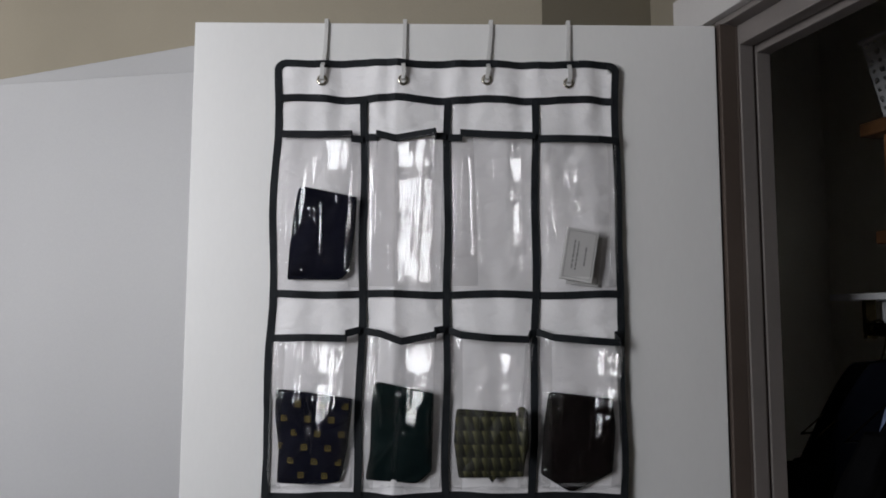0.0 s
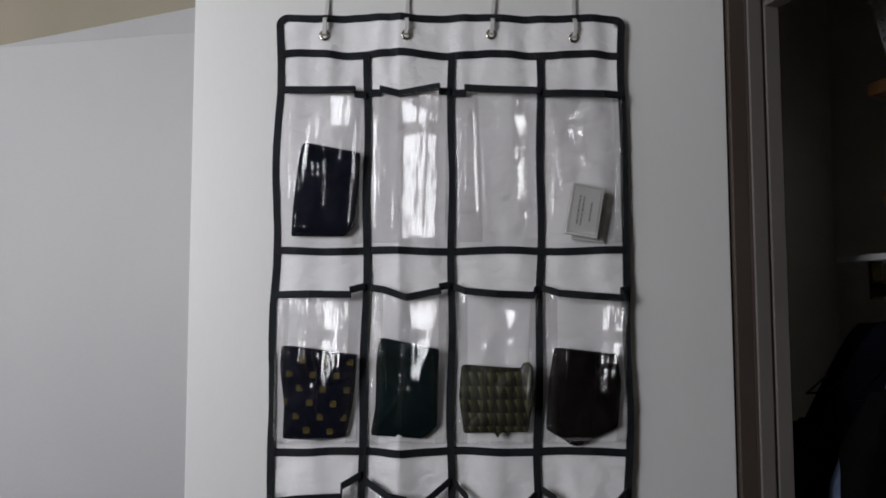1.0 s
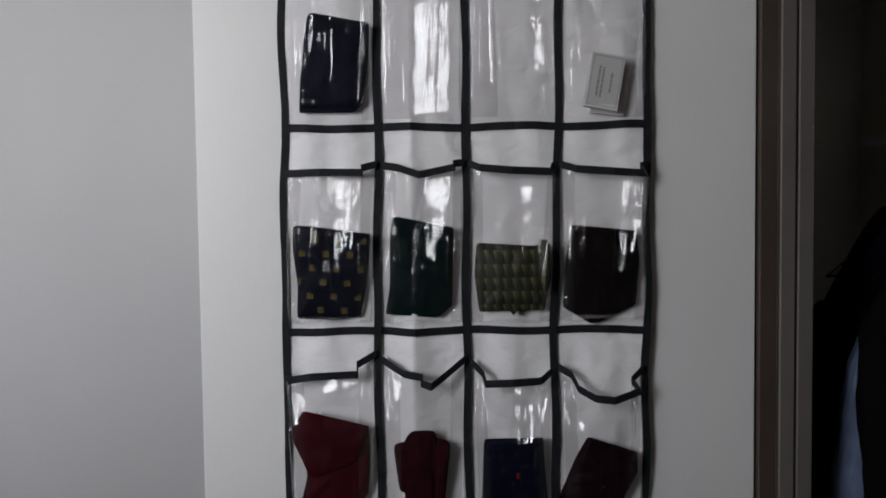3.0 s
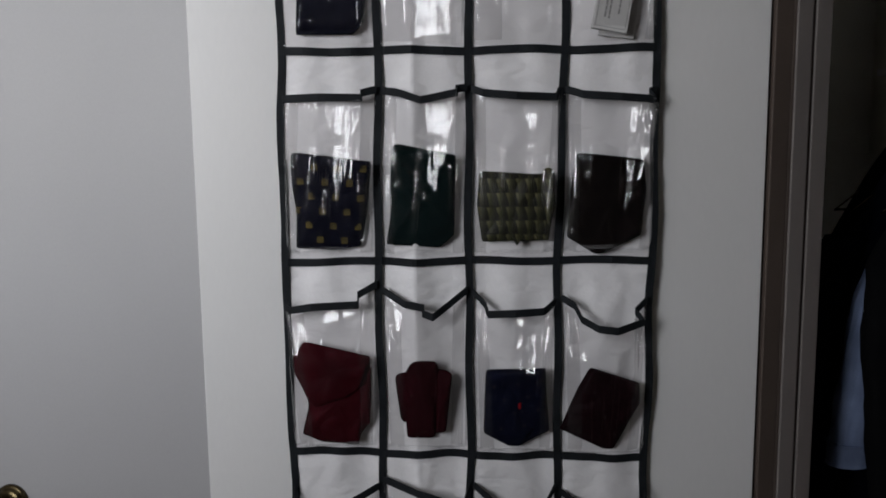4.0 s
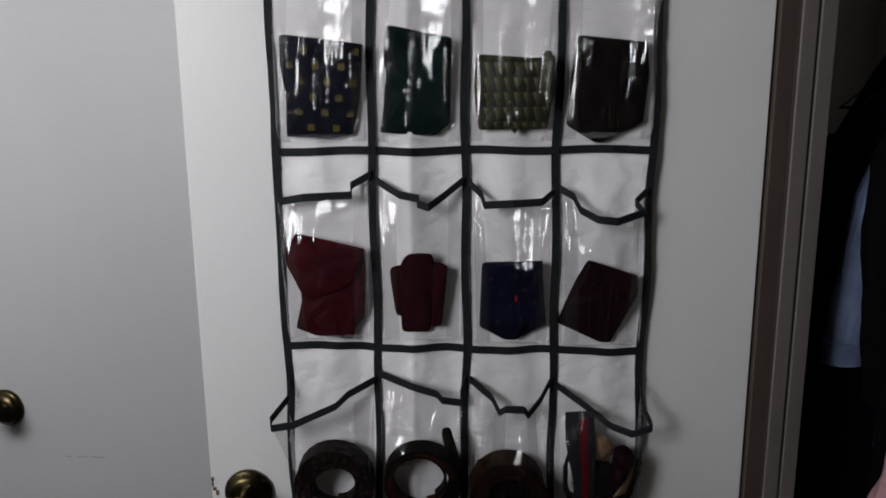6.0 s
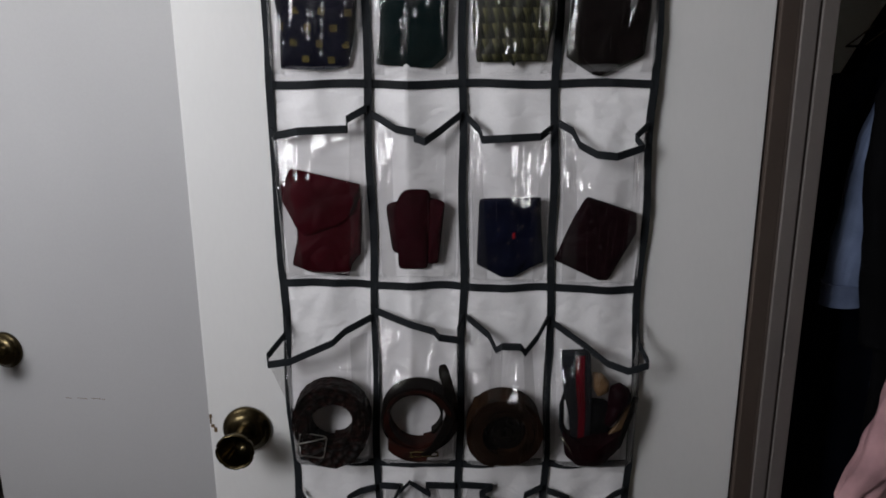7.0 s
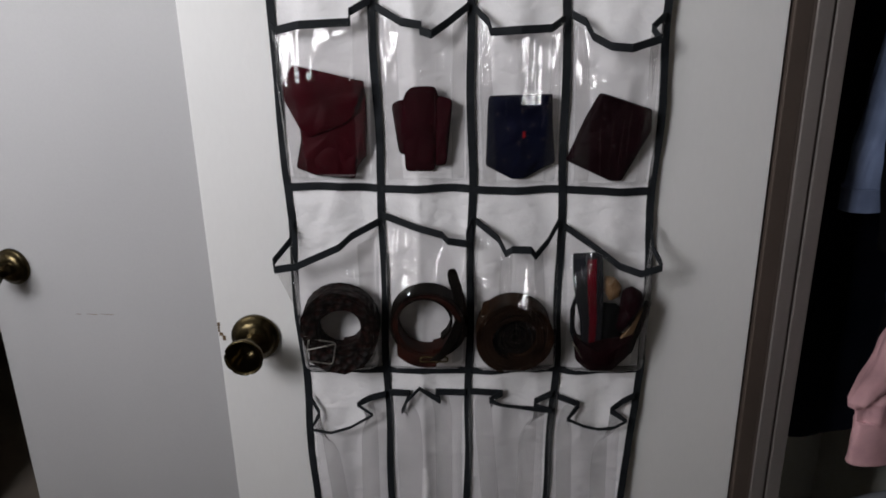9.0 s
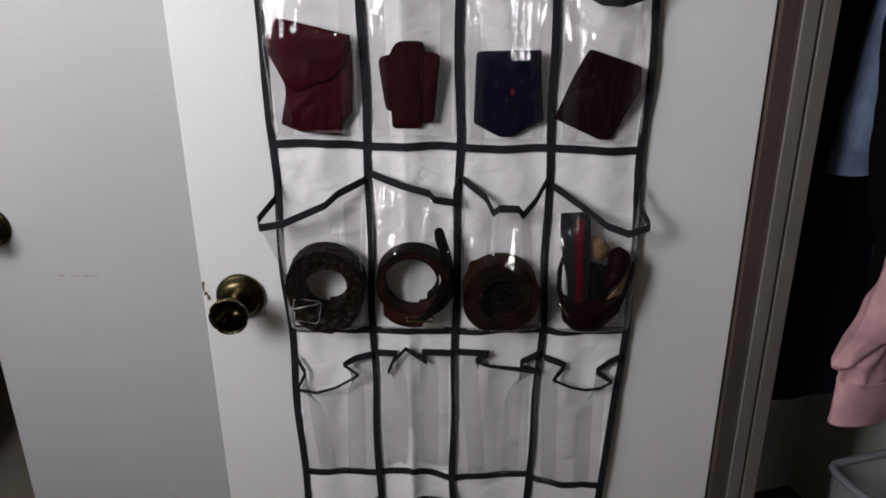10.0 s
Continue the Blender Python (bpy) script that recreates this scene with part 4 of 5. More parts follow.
O23 = [(5, 1500), (78, 1495), (99, 1496), (98, 1445), (93, 1411), (8, 1410), (2, 1457)]
t23 = tie("olive green patterned tie rolled in a clear pocket", (("folded_body", O23, M_OLIVE, 0, 0.020, ""), ("top_fold", shrunk(O23, 0.93, -2, 3), M_OLIVE, 0.017, 0.006, "")), 4.0)
part("rolled_end", fold([(80, 1490), (85, 1503), (93, 1504), (99, 1497), (99, 1450), (92, 1430), (86, 1446), (82, 1470)], BACK - 0.011, 0.009, 0.12, 4.8), M_OLIVE, t23, "", True)
part("tie_tip", fold([(46, 1413), (58, 1413), (52, 1405)], BACK - 0.003, 0.006, seed=4.5), M_OLIVE, t23)

O24 = [(127, 1522), (211, 1513), (216, 1475), (211, 1417), (160, 1393), (152, 1393), (116, 1415), (120, 1476)]
tie("black-brown tie folded in a clear pocket", (("folded_body", O24, M_DARKBROWN, 0, 0.017, ""), ("top_fold", [(127, 1521), (209, 1512), (209, 1419), (160, 1393), (145, 1403), (133, 1421), (128, 1476)], M_DARKBROWN, 0.015, 0.008, "")), 5.0)

O31 = [(-224, 1262), (-137, 1258), (-140, 1208), (-142, 1170), (-152, 1158), (-155, 1143), (-203, 1147), (-229, 1158), (-220, 1195)]
F31 = [(-222, 1285), (-236, 1264), (-235, 1243), (-217, 1206), (-209, 1198), (-168, 1211), (-149, 1226), (-136, 1264)]
tie("burgundy ribbed tie folded with a pointed flap", (("folded_body", O31, M_RED, 0, 0.015, ""), ("pointed_flap", F31, M_RED, 0.016, 0.007, ""), ("lower_fold", [(-196, 1206), (-150, 1214), (-151, 1175), (-156, 1146), (-200, 1150), (-212, 1178)], M_RED, 0.013, 0.005, ""), ("side_fold", [(-152, 1222), (-136, 1250), (-137, 1210), (-140, 1171), (-152, 1165)], M_RED, 0.010, 0.007, "")), 6.0)

O32 = [(-107, 1238), (-99, 1173), (-55, 1168), (-42, 1160), (-31, 1240), (-47, 1245), (-97, 1240)]
tie("wine red knit tie rolled in a clear pocket", (("folded_body", O32, M_KNIT, 0, 0.014, ""), ("centre_fold", [(-84, 1257), (-51, 1257), (-48, 1241), (-54, 1151), (-92, 1151), (-93, 1240)], M_KNIT, 0.009, 0.010, ""),
    ("side_fold", [(-50, 1246), (-31, 1241), (-40, 1159), (-54, 1157)], M_KNIT, 0.013, 0.010, "")), 7.0, 0.12)

O33 = [(12, 1244), (90, 1245), (91, 1218), (96, 1159), (77, 1151), (57, 1139), (42, 1139), (9, 1157)]
t33 = tie("dark blue silk tie with a small red emblem", (("folded_body", O33, M_BLUE_TIE, 0, 0.018, ""), ("top_fold", [(12, 1243), (85, 1244), (84, 1220), (75, 1163), (56, 1139), (41, 1140), (10, 1158)], M_BLUE_TIE, 0.016, 0.006, "")), 8.0)
motifs(t33, O33, (30, 4), (13, -18), (23, 1223), fleck_motif, M_PALETHREAD, "woven_fleck", "", 0.8)
bm = bmesh.new()
ey = front_of(t33, 0.0555, 1.197)
box(bm, (0.0538, ey - 0.0006, 1.193), (0.0573, ey + 0.001, 1.201), None, 0.0004)
part("red_emblem", bm, M_REDTHREAD, t33, "small red woven emblem")

O34 = [(147, 1246), (212, 1224), (214, 1197), (180, 1134), (167, 1134), (109, 1162), (132, 1218)]
t34 = tie("dark wine tie with small pale motifs, tilted in a clear pocket", (("folded_body", O34, M_WINE, 0, 0.018, ""), ("top_fold", shrunk(O34, 0.94, 1, 2), M_WINE, 0.016, 0.006, "")), 9.0)
motifs(t34, O34, (50, -13), (14, -34), (152, 1215), fleck_motif, M_PALETHREAD, "woven_fleck", "", 0.82)

# small white cards
box_at = Vector((0.168, BACK - 0.006, 1.664))
cards = thing("card_pack", box_at, "pack of small white printed cards leaning in a pocket", "cards")
card_pose = Matrix.Translation((0.169, BACK - 0.012, 1.702)) @ Euler((radians(-4), radians(10.5), 0)).to_matrix().to_4x4()
part("card", box(bmesh.new(), (-0.0215, -0.004, -0.0350), (0.0215, 0.004, 0.0350), card_pose, 0.0008), M_CARD, cards)
bm = bmesh.new()
for lo, hi in (((-0.0185, -0.0043, 0.0312), (0.0185, -0.0039, 0.0318)), ((-0.0185, -0.0043, -0.0318), (0.0185, -0.0039, -0.0312)), ((-0.0185, -0.0043, -0.0312), (-0.0179, -0.0039, 0.0312)), ((0.0179, -0.0043, -0.0312), (0.0185, -0.0039, 0.0312))):
    box(bm, lo, hi, card_pose)
part("printed_frame", bm, M_INK, cards)
bm = bmesh.new()
for x, lines in ((-0.0085, (-0.020, 0.019)), (-0.0035, (-0.021, 0.018)), (0.0075, (-0.014, 0.013))):
    z = lines[0]
    while z < lines[1]:
        w = random.uniform(0.003, 0.007)
        box(bm, (x - 0.0012, -0.0043, z), (x + 0.0012, -0.0039, min(z + w, lines[1])), card_pose)
        z += w + 0.0014
part("printed_lines", bm, M_INK, cards, "grey unreadable print")
low_pose = Matrix.Translation((0.178, BACK - 0.002, 1.699)) @ Euler((0, radians(7), 0)).to_matrix().to_4x4()
part("card", box(bmesh.new(), (-0.0215, -0.003, -0.037), (0.0215, 0.003, 0.030), low_pose, 0.0006), M_CARD, cards)


def coil(cx, cz, r_in, r_out, turns, width, y_mid, thick, squash=1.0, lean=0.0, start=0.0, wobble=0.0015, seed=0, knots=0.0):
    """A strap wound into a ring; the width lies towards the door."""
    pts, wide = [], []
    n = int(turns * (104 if knots else 52))
    for i in range(n + 1):
        f = i / n
        a = start + 2 * math.pi * turns * f
        rr = r_in + (r_out - r_in) * f + wobble * noise.noise(Vector((a * 0.7, seed, 0))) + knots * abs(math.sin(a * 13))
        z = rr * math.sin(a) * squash
        pts.append((cx + rr * math.cos(a), y_mid - lean * z + 0.002 * noise.noise(Vector((a * 0.5, seed + 5, 0))), cz + z))
        wide.append((0, 1, lean))
    return band(pts, wide, width, thick)


def buckle_frame(cx, cz, y, w, h, turn, r):
    m = Matrix.Translation((cx, y, cz)) @ Euler((radians(-12), radians(turn), 0)).to_matrix().to_4x4()
    k = 0.28
    pts = []
    for sx, sz, a0 in ((1, 1, 0), (-1, 1, 90), (-1, -1, 180), (1, -1, 270)):
        for a in np.linspace(a0, a0 + 90, 4):
            pts.append(m @ Vector((sx * w / 2 * (1 - k) + w / 2 * k * math.cos(radians(a)), 0, sz * h / 2 * (1 - k) + h / 2 * k * math.sin(radians(a)))))
    return wire(pts, r, True), m


def belt(label, at):
    return thing("belt", at, label, "belt", "coiled belts in the pockets")


b1 = belt("dark braided leather belt coiled with a silver buckle", (-0.184, BACK, 0.890))
part("strap", coil(-0.183, 0.948, 0.0285, 0.0520, 4.0, 0.030, -0.0345, 0.0054, 1.05, 0.10, -1.6, 0.004, 1, 0.0011), M_BRAID, b1)
bm, m = buckle_frame(-0.2105, 0.917, -0.0503, 0.036, 0.030, 10, 0.0009)
part("buckle", bm, M_BUCKLE, b1, "silver square buckle", True)
part("buckle_prong", wire([m @ Vector(p) for p in ((-0.018, -0.002, 0.0), (0.0, -0.003, 0.007), (0.018, -0.002, 0.014))], 0.0010), M_BUCKLE, b1)
part("strap_end", band([(-0.226, -0.047, 0.915), (-0.205, -0.050, 0.902), (-0.180, -0.050, 0.897), (-0.155, -0.047, 0.905), (-0.140, -0.042, 0.925)], (0, 0.25, 1), 0.026, 0.004), M_BRAID, b1)

b2 = belt("reddish brown leather belt coiled with a brass buckle", (-0.069, BACK, 0.890))
part("strap", coil(-0.069, 0.952, 0.0385, 0.0450, 2.0, 0.027, -0.0345, 0.0030, 1.03, 0.12, -1.4, 0.002, 2), M_LEATHER_RED, b2)
part("outer_turn", coil(-0.068, 0.952, 0.0470, 0.0505, 1.25, 0.028, -0.0345, 0.0030, 1.0, 0.12, -1.6, 0.002, 2), M_LEATHER_BLACK, b2)
part("inner_turn", coil(-0.072, 0.957, 0.0350, 0.0365, 0.62, 0.016, -0.0405, 0.0026, 0.98, 0.14, -0.9, 0.0005, 3), M_LEATHER_BLACK, b2)
part("strap_tip", band([(-0.0365, -0.045, 1.0285), (-0.0362, -0.045, 1.0275), (-0.0357, -0.045, 1.0255), (-0.0350, -0.0455, 1.022), (-0.0335, -0.046, 1.015), (-0.029, -0.046, 1.000), (-0.024, -0.044, 0.978), (-0.0205, -0.041, 0.955), (-0.020, -0.037, 0.930)], (1, 0, 0.25), [0.004, 0.008, 0.011, 0.013, 0.014, 0.014, 0.013, 0.0125, 0.012], 0.0035), M_LEATHER_BLACK, b2, "dark belt tip standing up")
bm, m = buckle_frame(-0.061, 0.904, -0.0525, 0.036, 0.006, 0, 0.0012)
part("buckle", bm, M_GILT, b2, "brass buckle", True)
part("strap_end", band([(-0.070 + 0.050 * math.sin(a), -0.0485 - 0.002 * math.cos(a), 0.948 - 0.047 * math.cos(a)) for a in np.linspace(-0.9, 0.25, 16)], (0, 0.35, 1), 0.017, 0.0032), M_LEATHER_RED, b2)
part("keeper_strap", band([(-0.062, -0.052, 0.901), (-0.048, -0.053, 0.914), (-0.036, -0.051, 0.934), (-0.028, -0.048, 0.955), (-0.027, -0.045, 0.972)], (0.8, 0.1, -0.5), 0.011, 0.003), M_LEATHER_BLACK, b2)

b3 = belt("wide brown leather belt wound into a tight roll", (0.048, BACK, 0.876))
part("strap", coil(0.047, 0.934, 0.0290, 0.0505, 4.0, 0.040, -0.0375, 0.0036, 1.0, 0.06, -1.9, 0.004, 4), M_LEATHER_TAN, b3)
part("strap_edge", coil(0.047, 0.934, 0.0290, 0.0505, 4.0, 0.004, -0.0560, 0.0044, 1.0, 0.06, -1.9, 0.004, 4), M_LEATHER_EDGE, b3, "dark brown strap edge")
part("core", coil(0.048, 0.932, 0.0040, 0.0265, 5.0, 0.030, -0.0325, 0.0030, 1.05, 0.06, -1.2, 0.005, 6), M_LEATHER_BLACK, b3)
part("strap_tip", band([(0.010, -0.044, 0.984), (0.008, -0.045, 0.979), (0.006, -0.045, 0.965)], (0.9, 0, 0.3), 0.010, 0.003), M_LEATHER_TAN, b3)

br = thing("suspenders", (0.165, BACK, 0.884), "grey and red striped suspenders with tan leather tabs, bundled", "suspenders")
run = [(0.1385, -0.030, 1.042), (0.139, -0.038, 1.037), (0.140, -0.043, 1.010), (0.143, -0.044, 0.980), (0.146, -0.046, 0.955), (0.147, -0.045, 0.930), (0.149, -0.042, 0.897)]
part("webbing", band(run, (1, 0, 0.04), [0.034, 0.038, 0.039, 0.035, 0.029, 0.027, 0.028], 0.0022), M_WEB_GREY, br, "grey webbing")
part("red_stripe", band([(x + 0.0055 - 0.0012 * i, y - 0.0019, z) for i, (x, y, z) in enumerate(run[1:])], (1, 0, 0.04), [0.0115, 0.0115, 0.0105, 0.009, 0.0085, 0.0085], 0.0010), M_WEB_RED, br, "red stripe")
part("webbing", band([(0.136, -0.022, 1.000), (0.130, -0.026, 0.985), (0.124, -0.028, 0.965), (0.124, -0.030, 0.935), (0.135, -0.031, 0.905), (0.160, -0.033, 0.890)], (0.6, 1, 0), 0.012, 0.0022), M_WEB_GREY, br)
part("leather_tab", fold([(162, 1012), (176, 1010), (186, 998), (184, 984), (170, 978), (163, 990)], -0.028, 0.012, 0.1, 11), M_TAN, br, "tan leather tab", True)
part("leather_tab", band([(0.214, -0.036, 0.968), (0.208, -0.040, 0.952), (0.198, -0.043, 0.934), (0.187, -0.044, 0.920), (0.176, -0.043, 0.910)], (0.7, 0.2, -0.5), 0.013, 0.003), M_TAN, br, "tan leather tab")
part("wine_roll", fold([(186, 993), (199, 999), (212, 990), (214, 973), (200, 952), (186, 934), (177, 942), (184, 968)], -0.030, 0.016, 0.12, 12), M_WINE, br, "dark wine rolled webbing", True)
part("dark_fold", fold([(160, 974), (182, 972), (194, 955), (188, 925), (160, 915), (152, 940)], -0.026, 0.014, 0.1, 13), M_BLACKCLOTH, br, "", True)
part("lower_fold", fold([(124, 934), (138, 922), (152, 926), (186, 928), (206, 936), (200, 902), (178, 880), (144, 879), (128, 894)], -0.029, 0.021, 0.1, 14), M_WINE_WEB, br, "dark wine fold", True)
part("black_strap", band([(0.222, -0.034, 0.975), (0.214, -0.041, 0.955), (0.205, -0.044, 0.930), (0.198, -0.042, 0.905)], (0.8, 0.2, -0.3), 0.008, 0.003), M_LEATHER_BLACK, br)
part("clip", wire([(0.121, -0.046, 0.925), (0.127, -0.050, 0.918), (0.133, -0.052, 0.908), (0.137, -0.050, 0.900)], 0.0016), M_STEEL, br, "metal clip", True)

# ---- closet ----
ROD_U, ROD_Z = 0.42, 1.60
bm = bmesh.new()
rod_pts = [c(ROD_U, v, ROD_Z) for v in (-0.18, 0.2, 0.9, 1.4)]
rod = thing("closet_rod", c(ROD_U, -0.18, ROD_Z), "dark metal hanging rod in the closet", "rod", kind="structure")
part("tube", wire(rod_pts, 0.012, False, 16), M_BRASS, rod)
for v in (-0.186, 0.45):
    part("rod_holder", box(bmesh.new(), (ROD_U - 0.012, v, ROD_Z - 0.016), (ROD_U + 0.012, v + 0.008, 1.652), CLOSET, 0.001), M_BRASS, rod)


def hanger(v):
    hg = thing("clothes_hanger", c(ROD_U, v, ROD_Z), "dark wire hanger hooked over the closet rod", "hanger", "hangers on the rod")
    pts = [c(ROD_U + 0.016 * math.cos(a), v, ROD_Z + 0.016 * math.sin(a)) for a in np.linspace(math.pi * 1.05, 0, 8)]
    pts += [c(ROD_U + 0.012, v, ROD_Z - 0.03), c(ROD_U, v, ROD_Z - 0.06)]
    part("hook", wire(pts, 0.0022), M_BRASS, hg)
    arm = [c(ROD_U, v, ROD_Z - 0.06), c(ROD_U - 0.17, v, ROD_Z - 0.17), c(ROD_U + 0.17, v, ROD_Z - 0.17)]
    part("arms", wire(arm, 0.0022, True), M_BRASS, hg)


def garment(name, label, v, tip, hem, thick, mt, swing=0.0, seed=0.0, drop=0.16):
    """A hanging body: shoulders slope from the neck to tip (u), then fall to the hem."""
    ob = thing(name, c(ROD_U, v, ROD_Z - 0.06), label, "clothing", "clothes on the rod")
    half = ROD_U - tip

    def fn(a, h):
        an = 2 * math.pi * a
        z = ROD_Z - 0.055 + (hem - ROD_Z + 0.055) * (h ** 1.4)
        fall = ROD_Z - 0.055 - z
        w = 0.05 + (half - 0.05) * min(1.0, (fall / drop)) ** 0.75 + swing * smooth_step(drop, drop + 0.35, fall)
        t = thick * (0.35 + 0.65 * smooth_step(0, 0.3, fall))
        cu, sv = math.cos(an), math.sin(an)
        du = math.copysign(abs(cu) ** 0.75, cu) * w
        dv = math.copysign(abs(sv) ** 0.9, sv) * t * (1 + 0.35 * noise.noise(Vector((du * 16, seed + (3 if sv > 0 else 0), z * 1.6))) * smooth_step(0, 0.4, fall))
        return c(ROD_U + du + 0.006 * noise.noise(Vector((z * 6, seed, dv * 20))), v + dv, z + 0.006 * noise.noise(Vector((du * 9, seed, 4))))
    part("body", sheet(fn, 72, 60, True), mt, ob, "", True)
    return ob


def sleeve(parent, path, radii, flat, mt, label, seed=0.0, ripple=0.004, crease=None):
    """A sleeve: path of (u, v, z); radii and flat: half widths along u and v."""
    n = len(path)

    def fn(a, h):
        i = min(int(h * (n - 1)), n - 2)
        f = h * (n - 1) - i
        f = f * f * (3 - 2 * f) * 0.5 + f * 0.5
        p = [path[i][k] * (1 - f) + path[i + 1][k] * f for k in range(3)]
        ru = radii[i] * (1 - f) + radii[i + 1] * f
        rv = flat[i] * (1 - f) + flat[i + 1] * f
        an = 2 * math.pi * a
        k = ripple * (noise.noise(Vector((math.cos(an) * 1.5 + seed, math.sin(an) * 1.5, p[2] * 14))) + 0.5 * noise.noise(Vector((math.cos(an) * 4 + seed, math.sin(an) * 4, p[2] * 30))))
        if crease:
            u_left, z_left, slope = crease
            above = p[2] - z_left - slope * (p[0] + math.cos(an) * ru - u_left)
            over = smooth_step(-0.004, 0.003, above)
            k += over * 0.0045 * math.exp(-max(above, 0) / 0.05) - (1 - over) * 0.006 * smooth_step(0.803, 0.83, p[2])
            k += (1 - over) * 0.0035 * math.sin(an * 7 + p[2] * 30) * smooth_step(0.80, 0.81, p[2])
            k += over * 0.004 * noise.noise(Vector((an * 1.2, above * 18, seed)))
        return c(p[0] + math.cos(an) * (ru + k), p[1] + math.sin(an) * (rv + k), p[2])
    ob = part("sleeve", sheet(fn, 56, 220 if crease else 60, True), mt, parent, label, True)
    s = ob.modifiers.new("thickness", "SOLIDIFY")
    s.thickness = 0.0012
    return ob


def cuff(parent, u, v, z0, z1, ru, rv, mt):
    def fn(a, h):
        an = 2 * math.pi * a
        k = 0.0012 * noise.noise(Vector((math.cos(an) * 2, math.sin(an) * 2, h * 2)))
        k += 0.0012 * max(math.exp(-(h / 0.07) ** 2), math.exp(-((1 - h) / 0.07) ** 2))
        return c(u + math.cos(an) * (ru + k), v + math.sin(an) * (rv + k), z0 + (z1 - z0) * h)
    ob = part("cuff", sheet(fn, 40, 26, True), mt, parent, "buttoned cuff", True)
    s = ob.modifiers.new("thickness", "SOLIDIFY")
    s.thickness = 0.003


for v in (-0.165, -0.13, -0.075, -0.02, 0.10):
    hanger(v)
garment("black_coat", "long black wool coat hanging in the closet", -0.168, 0.20, 0.62, 0.035, M_BLACKCLOTH, 0.10, 1.0, 0.25)
bc = bpy.data.objects["black_coat"]
sleeve(bc, ((0.25, -0.168, 1.38), (0.215, -0.168, 1.27), (0.17, -0.168, 1.08), (0.16, -0.165, 0.82)), (0.03, 0.05, 0.055, 0.045), (0.03, 0.03, 0.03, 0.028), M_BLACKCLOTH, "", 8.0)
jk = garment("navy_jacket", "dark navy wool jacket hanging in the closet", -0.132, 0.20, 0.64, 0.032, M_JACKET, 0.05, 2.0, 0.24)
sleeve(jk, ((0.25, -0.14, 1.39), (0.21, -0.14, 1.28), (0.17, -0.14, 1.12), (0.16, -0.135, 0.85)), (0.03, 0.055, 0.055, 0.045), (0.03, 0.032, 0.03, 0.028), M_JACKET, "", 3.0)
sh = garment("blue_shirt", "light blue cotton shirt hanging between dark jackets", -0.078, 0.30, 0.80, 0.022, M_BLUESHIRT, 0.0, 3.0)
sleeve(sh, ((0.310, -0.078, 1.42), (0.278, -0.075, 1.37), (0.246, -0.072, 1.30), (0.221, -0.070, 1.16), (0.210, -0.070, 1.083)), (0.012, 0.034, 0.037, 0.035, 0.032), (0.016, 0.026, 0.026, 0.025, 0.024), M_BLUESHIRT, "", 4.0)
cuff(sh, 0.210, -0.070, 1.052, 1.087, 0.0345, 0.025, M_BLUESHIRT)
garment("black_jacket", "black wool jacket hanging in the closet", -0.022, 0.205, 0.70, 0.026, M_BLACKCLOTH, -0.03, 4.0)
bj = bpy.data.objects["black_jacket"]
sleeve(bj, ((0.262, -0.022, 1.45), (0.219, -0.022, 1.36), (0.219, -0.02, 1.22), (0.245, -0.02, 1.0)), (0.02, 0.038, 0.038, 0.034), (0.02, 0.028, 0.028, 0.026), M_BLACKCLOTH, "", 7.0)
pk = garment("pink_shirt", "pink cotton shirt with a buttoned cuff on the rod", 0.10, 0.26, 0.72, 0.022, M_PINKSHIRT, 0.0, 5.0)
sleeve(pk, ((0.275, 0.095, 1.46), (0.27, 0.09, 1.30), (0.235, 0.088, 1.10), (0.195, 0.086, 0.95), (0.150, 0.086, 0.835), (0.150, 0.086, 0.80)), (0.02, 0.05, 0.052, 0.052, 0.056, 0.043), (0.02, 0.024, 0.024, 0.024, 0.022, 0.016), M_PINKSHIRT, "", 6.0, 0.008, (0.10, 0.828, 1.05))
cuff(pk, 0.153, 0.086, 0.738, 0.805, 0.0480, 0.0195, M_PINKSHIRT)

# shelves, brackets and basket
shelf = thing("closet_shelf", c(0.52, 0.2, 1.66), "thin white closet shelf on a white bracket", "shelf", kind="structure")
part("board", box(bmesh.new(), (0.40, -0.25, 1.651), (0.70, 1.39, 1.663), CLOSET, 0.002), M_PLASTIC, shelf)
for v in (-0.19, 0.45):
    part("bracket", box(bmesh.new(), (0.455, v, 1.59), (0.70, v + 0.016, 1.650), CLOSET, 0.003), M_PLASTIC, shelf)
rack = thing("wooden_shelf", c(0.52, 0.2, 1.96), "two brown wooden closet shelves joined by short uprights", "shelf", kind="structure")
part("board", box(bmesh.new(), (0.40, -0.165, 1.938), (0.70, 1.39, 1.962), CLOSET, 0.003), M_BROWN_WOOD, rack)
part("lower_board", box(bmesh.new(), (0.41, -0.152, 1.747), (0.70, 1.39, 1.770), CLOSET, 0.003), M_BROWN_WOOD, rack)
for v in (-0.135, 0.45):
    part("upright", box(bmesh.new(), (0.42, v, 1.770), (0.46, v + 0.025, 1.938), CLOSET, 0.003), M_BROWN_WOOD, rack)


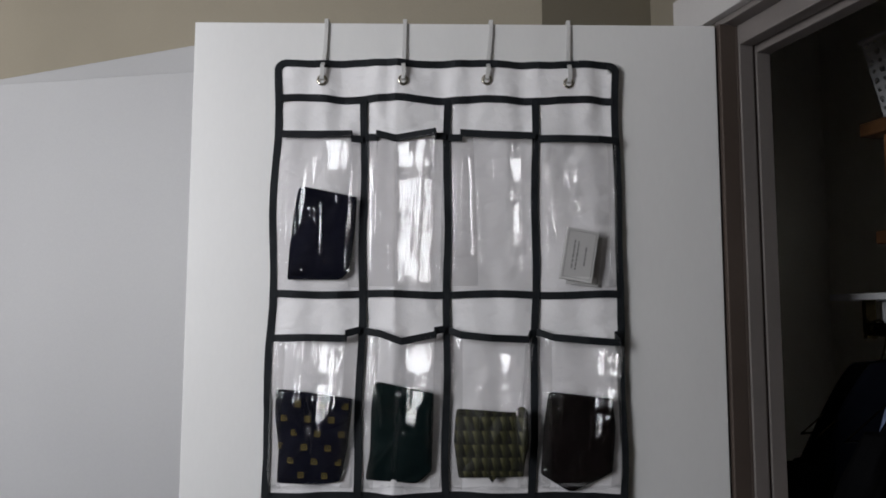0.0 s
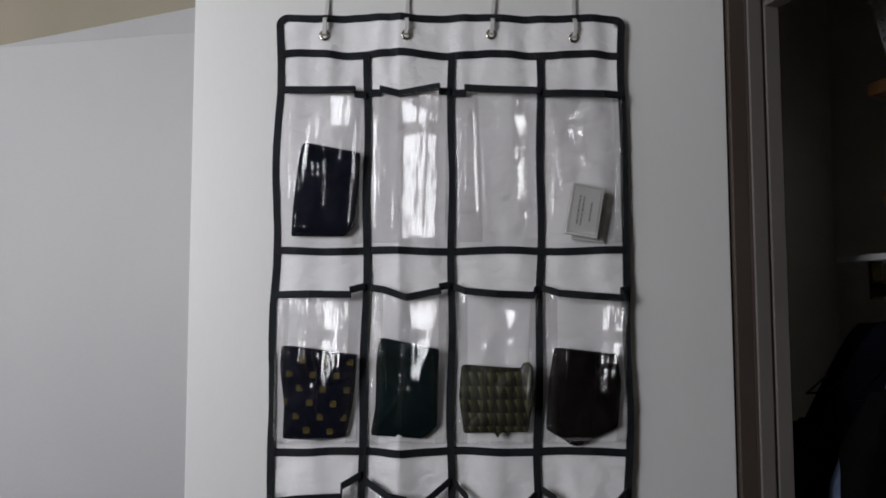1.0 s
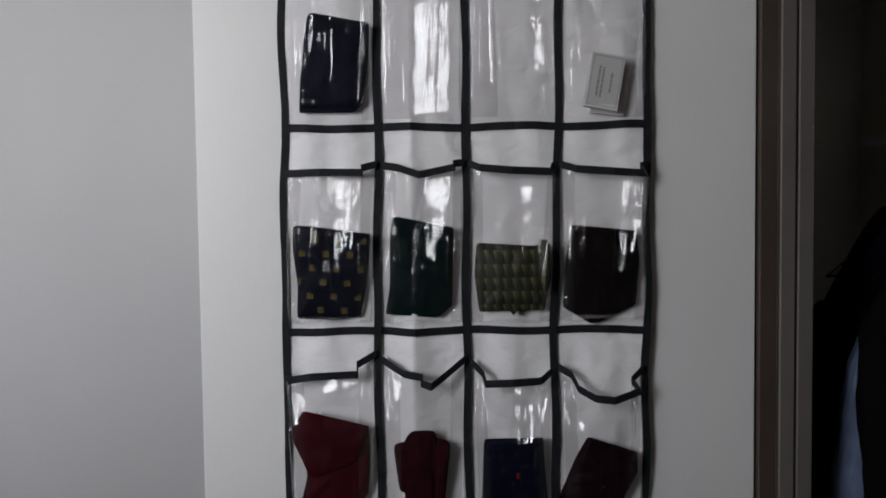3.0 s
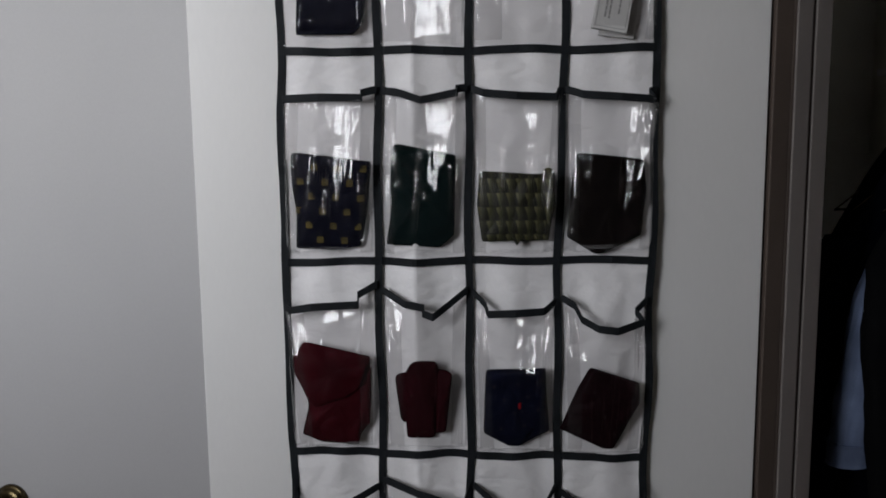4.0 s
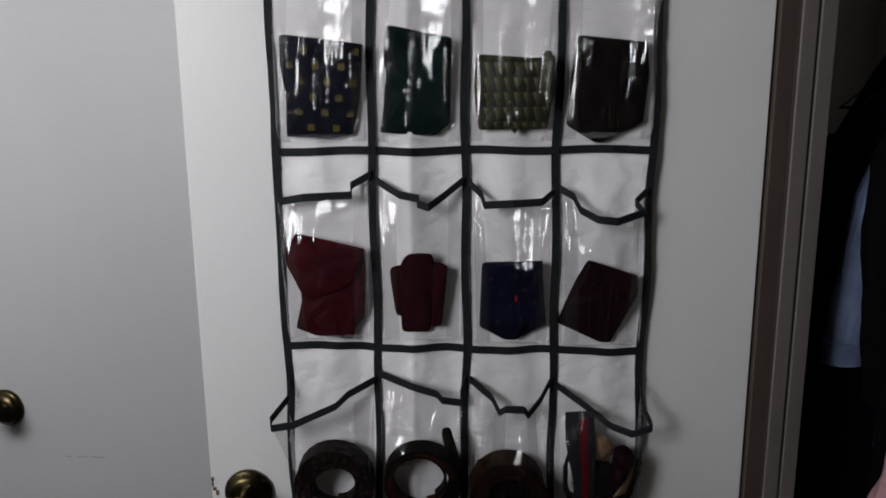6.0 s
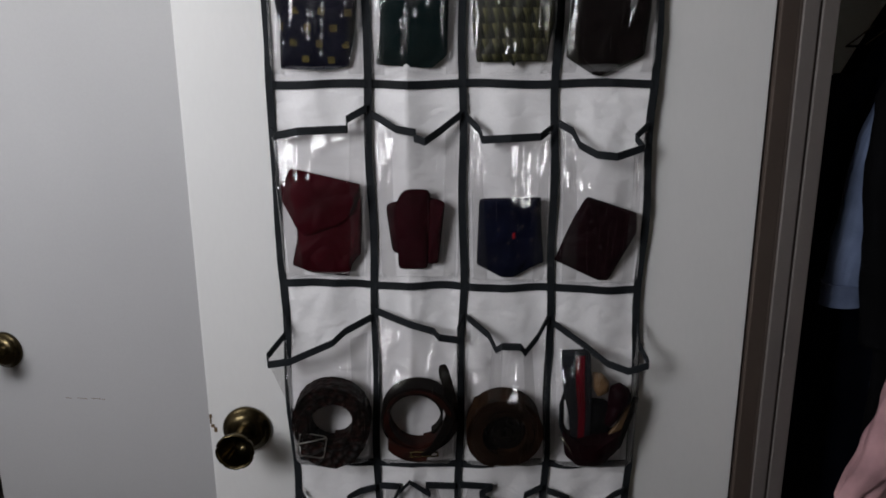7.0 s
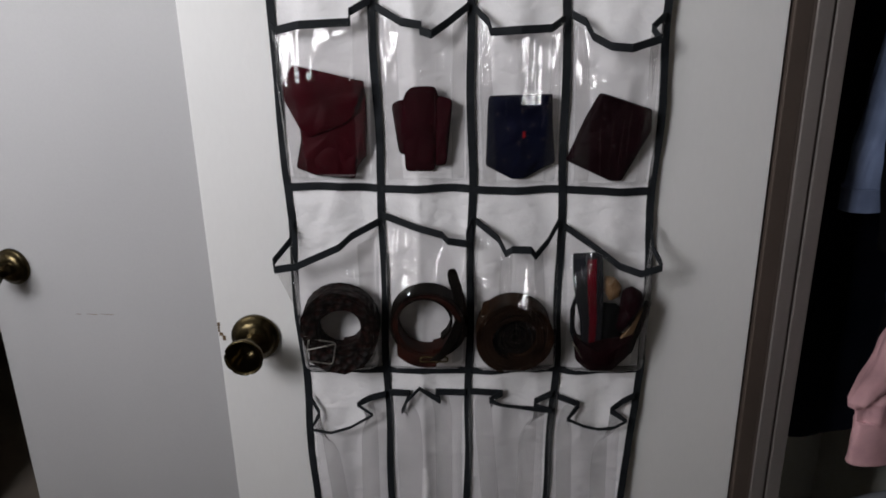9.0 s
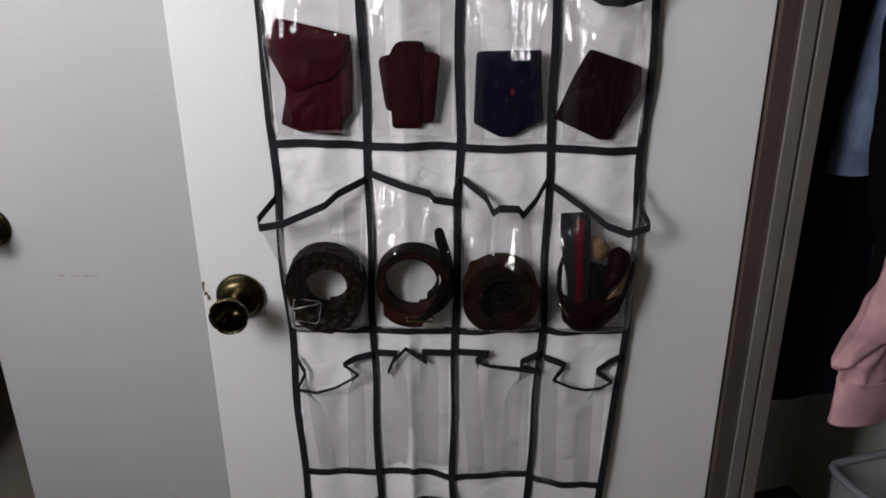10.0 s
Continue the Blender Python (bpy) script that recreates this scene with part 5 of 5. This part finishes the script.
def holed_panel(bm, a, b, cc, d, nx, nz, hole):
    """A panel between four corners with rows of round holes."""
    a, b, cc, d = (Vector(p) for p in (a, b, cc, d))

    def at(s, t):
        return (a * (1 - s) + b * s) * (1 - t) + (d * (1 - s) + cc * s) * t
    for i in range(nx):
        for j in range(nz):
            shift = 0.0
            ms, mt_ = (i + 0.5 + shift) / nx, (j + 0.5) / nz
            size = hole * (1.25 if (i + j) % 2 else 0.8)
            outer, inner = [], []
            for k in range(16):
                an = 2 * math.pi * k / 16
                q = max(abs(math.cos(an)), abs(math.sin(an)))
                outer.append(bm.verts.new(at(ms + math.cos(an) / q * 0.5 / nx, mt_ + math.sin(an) / q * 0.5 / nz)))
                inner.append(bm.verts.new(at(ms + math.cos(an) * size / nx, mt_ + math.sin(an) * size / nz)))
            for k in range(16):
                m2 = (k + 1) % 16
                bm.faces.new((outer[k], outer[m2], inner[m2], inner[k]))


basket = thing("storage_basket", c(0.53, 0.0, 1.963), "white plastic basket with round holes on the shelf", "basket")
lo, hi = (0.445, -0.150, 0.66, 0.15, 1.965), (0.430, -0.180, 0.68, 0.19, 2.120)
corner = lambda s, i, j: c(s[0 if i == 0 else 2], s[1 if j == 0 else 3], s[4])
bm = bmesh.new()
for (i0, j0), (i1, j1) in (((0, 1), (0, 0)), ((0, 0), (1, 0)), ((1, 0), (1, 1)), ((1, 1), (0, 1))):
    holed_panel(bm, corner(lo, i0, j0), corner(lo, i1, j1), corner(hi, i1, j1), corner(hi, i0, j0), 20 if i0 == i1 else 14, 9, 0.27)
bmesh.ops.remove_doubles(bm, verts=bm.verts, dist=1e-5)
walls = part("holed_wall", bm, M_PLASTIC, basket)
s = walls.modifiers.new("thickness", "SOLIDIFY")
s.thickness = 0.002
part("rim", wire([corner(hi, 0, 0), corner(hi, 1, 0), corner(hi, 1, 1), corner(hi, 0, 1)], 0.005, True), M_PLASTIC, basket)
part("base", box(bmesh.new(), (lo[0], lo[1], 1.9625), (lo[2], lo[3], 1.965), CLOSET), M_PLASTIC, basket)

# storage bin on the closet floor
tote = thing("storage_bin", c(0.5, 0.1, 0.0), "translucent plastic storage bin holding folded clothes", "storage bin")
Z1 = 0.485


def bin_wall(u, v):
    a = 2 * math.pi * u
    k = 0.90 + 0.10 * v
    cu, sv = math.cos(a), math.sin(a)
    q = (abs(cu) ** 16 + abs(sv) ** 16) ** (-1 / 16)
    return c(0.48 + cu * q * 0.165 * k, 0.12 + sv * q * 0.22 * k, 0.004 + (Z1 - 0.004) * v)


wall_ob = part("side_wall", sheet(bin_wall, 120, 12, True), M_BIN, tote, "translucent side wall", True)
part("rim", wire([bin_wall(i / 120, 1.0) for i in range(120)], 0.0075, True), M_RIMPLASTIC, tote, "pale rounded rim", True)
part("base", box(bmesh.new(), (0.34, -0.07, 0.0), (0.62, 0.31, 0.004), CLOSET), M_PLASTIC, tote)


def cloth_heap(label, u, v, z0, z1, ru, rv, mt, seed):
    ob = thing("folded_cloth", c(u, v, z0), label, "clothing", "clothes in the bin")

    def fn(a, h):
        an = 2 * math.pi * a
        r = math.sin(math.pi * (0.04 + 0.92 * h)) ** 0.45
        k = 1 + 0.18 * noise.noise(Vector((math.cos(an) * 1.5, math.sin(an) * 1.5, h * 3 + seed)))
        return c(u + math.cos(an) * ru * r * k, v + math.sin(an) * rv * r * k, z0 + (z1 - z0) * h)
    part("fold", sheet(fn, 40, 20, True), mt, ob, "", True)


cloth_heap("dark blue folded cloth inside the bin", 0.46, 0.03, 0.006, 0.465, 0.115, 0.09, M_JACKET, 1.0)
cloth_heap("pale green folded cloth inside the bin", 0.47, 0.20, 0.006, 0.475, 0.125, 0.09, M_GREENCLOTH, 2.0)
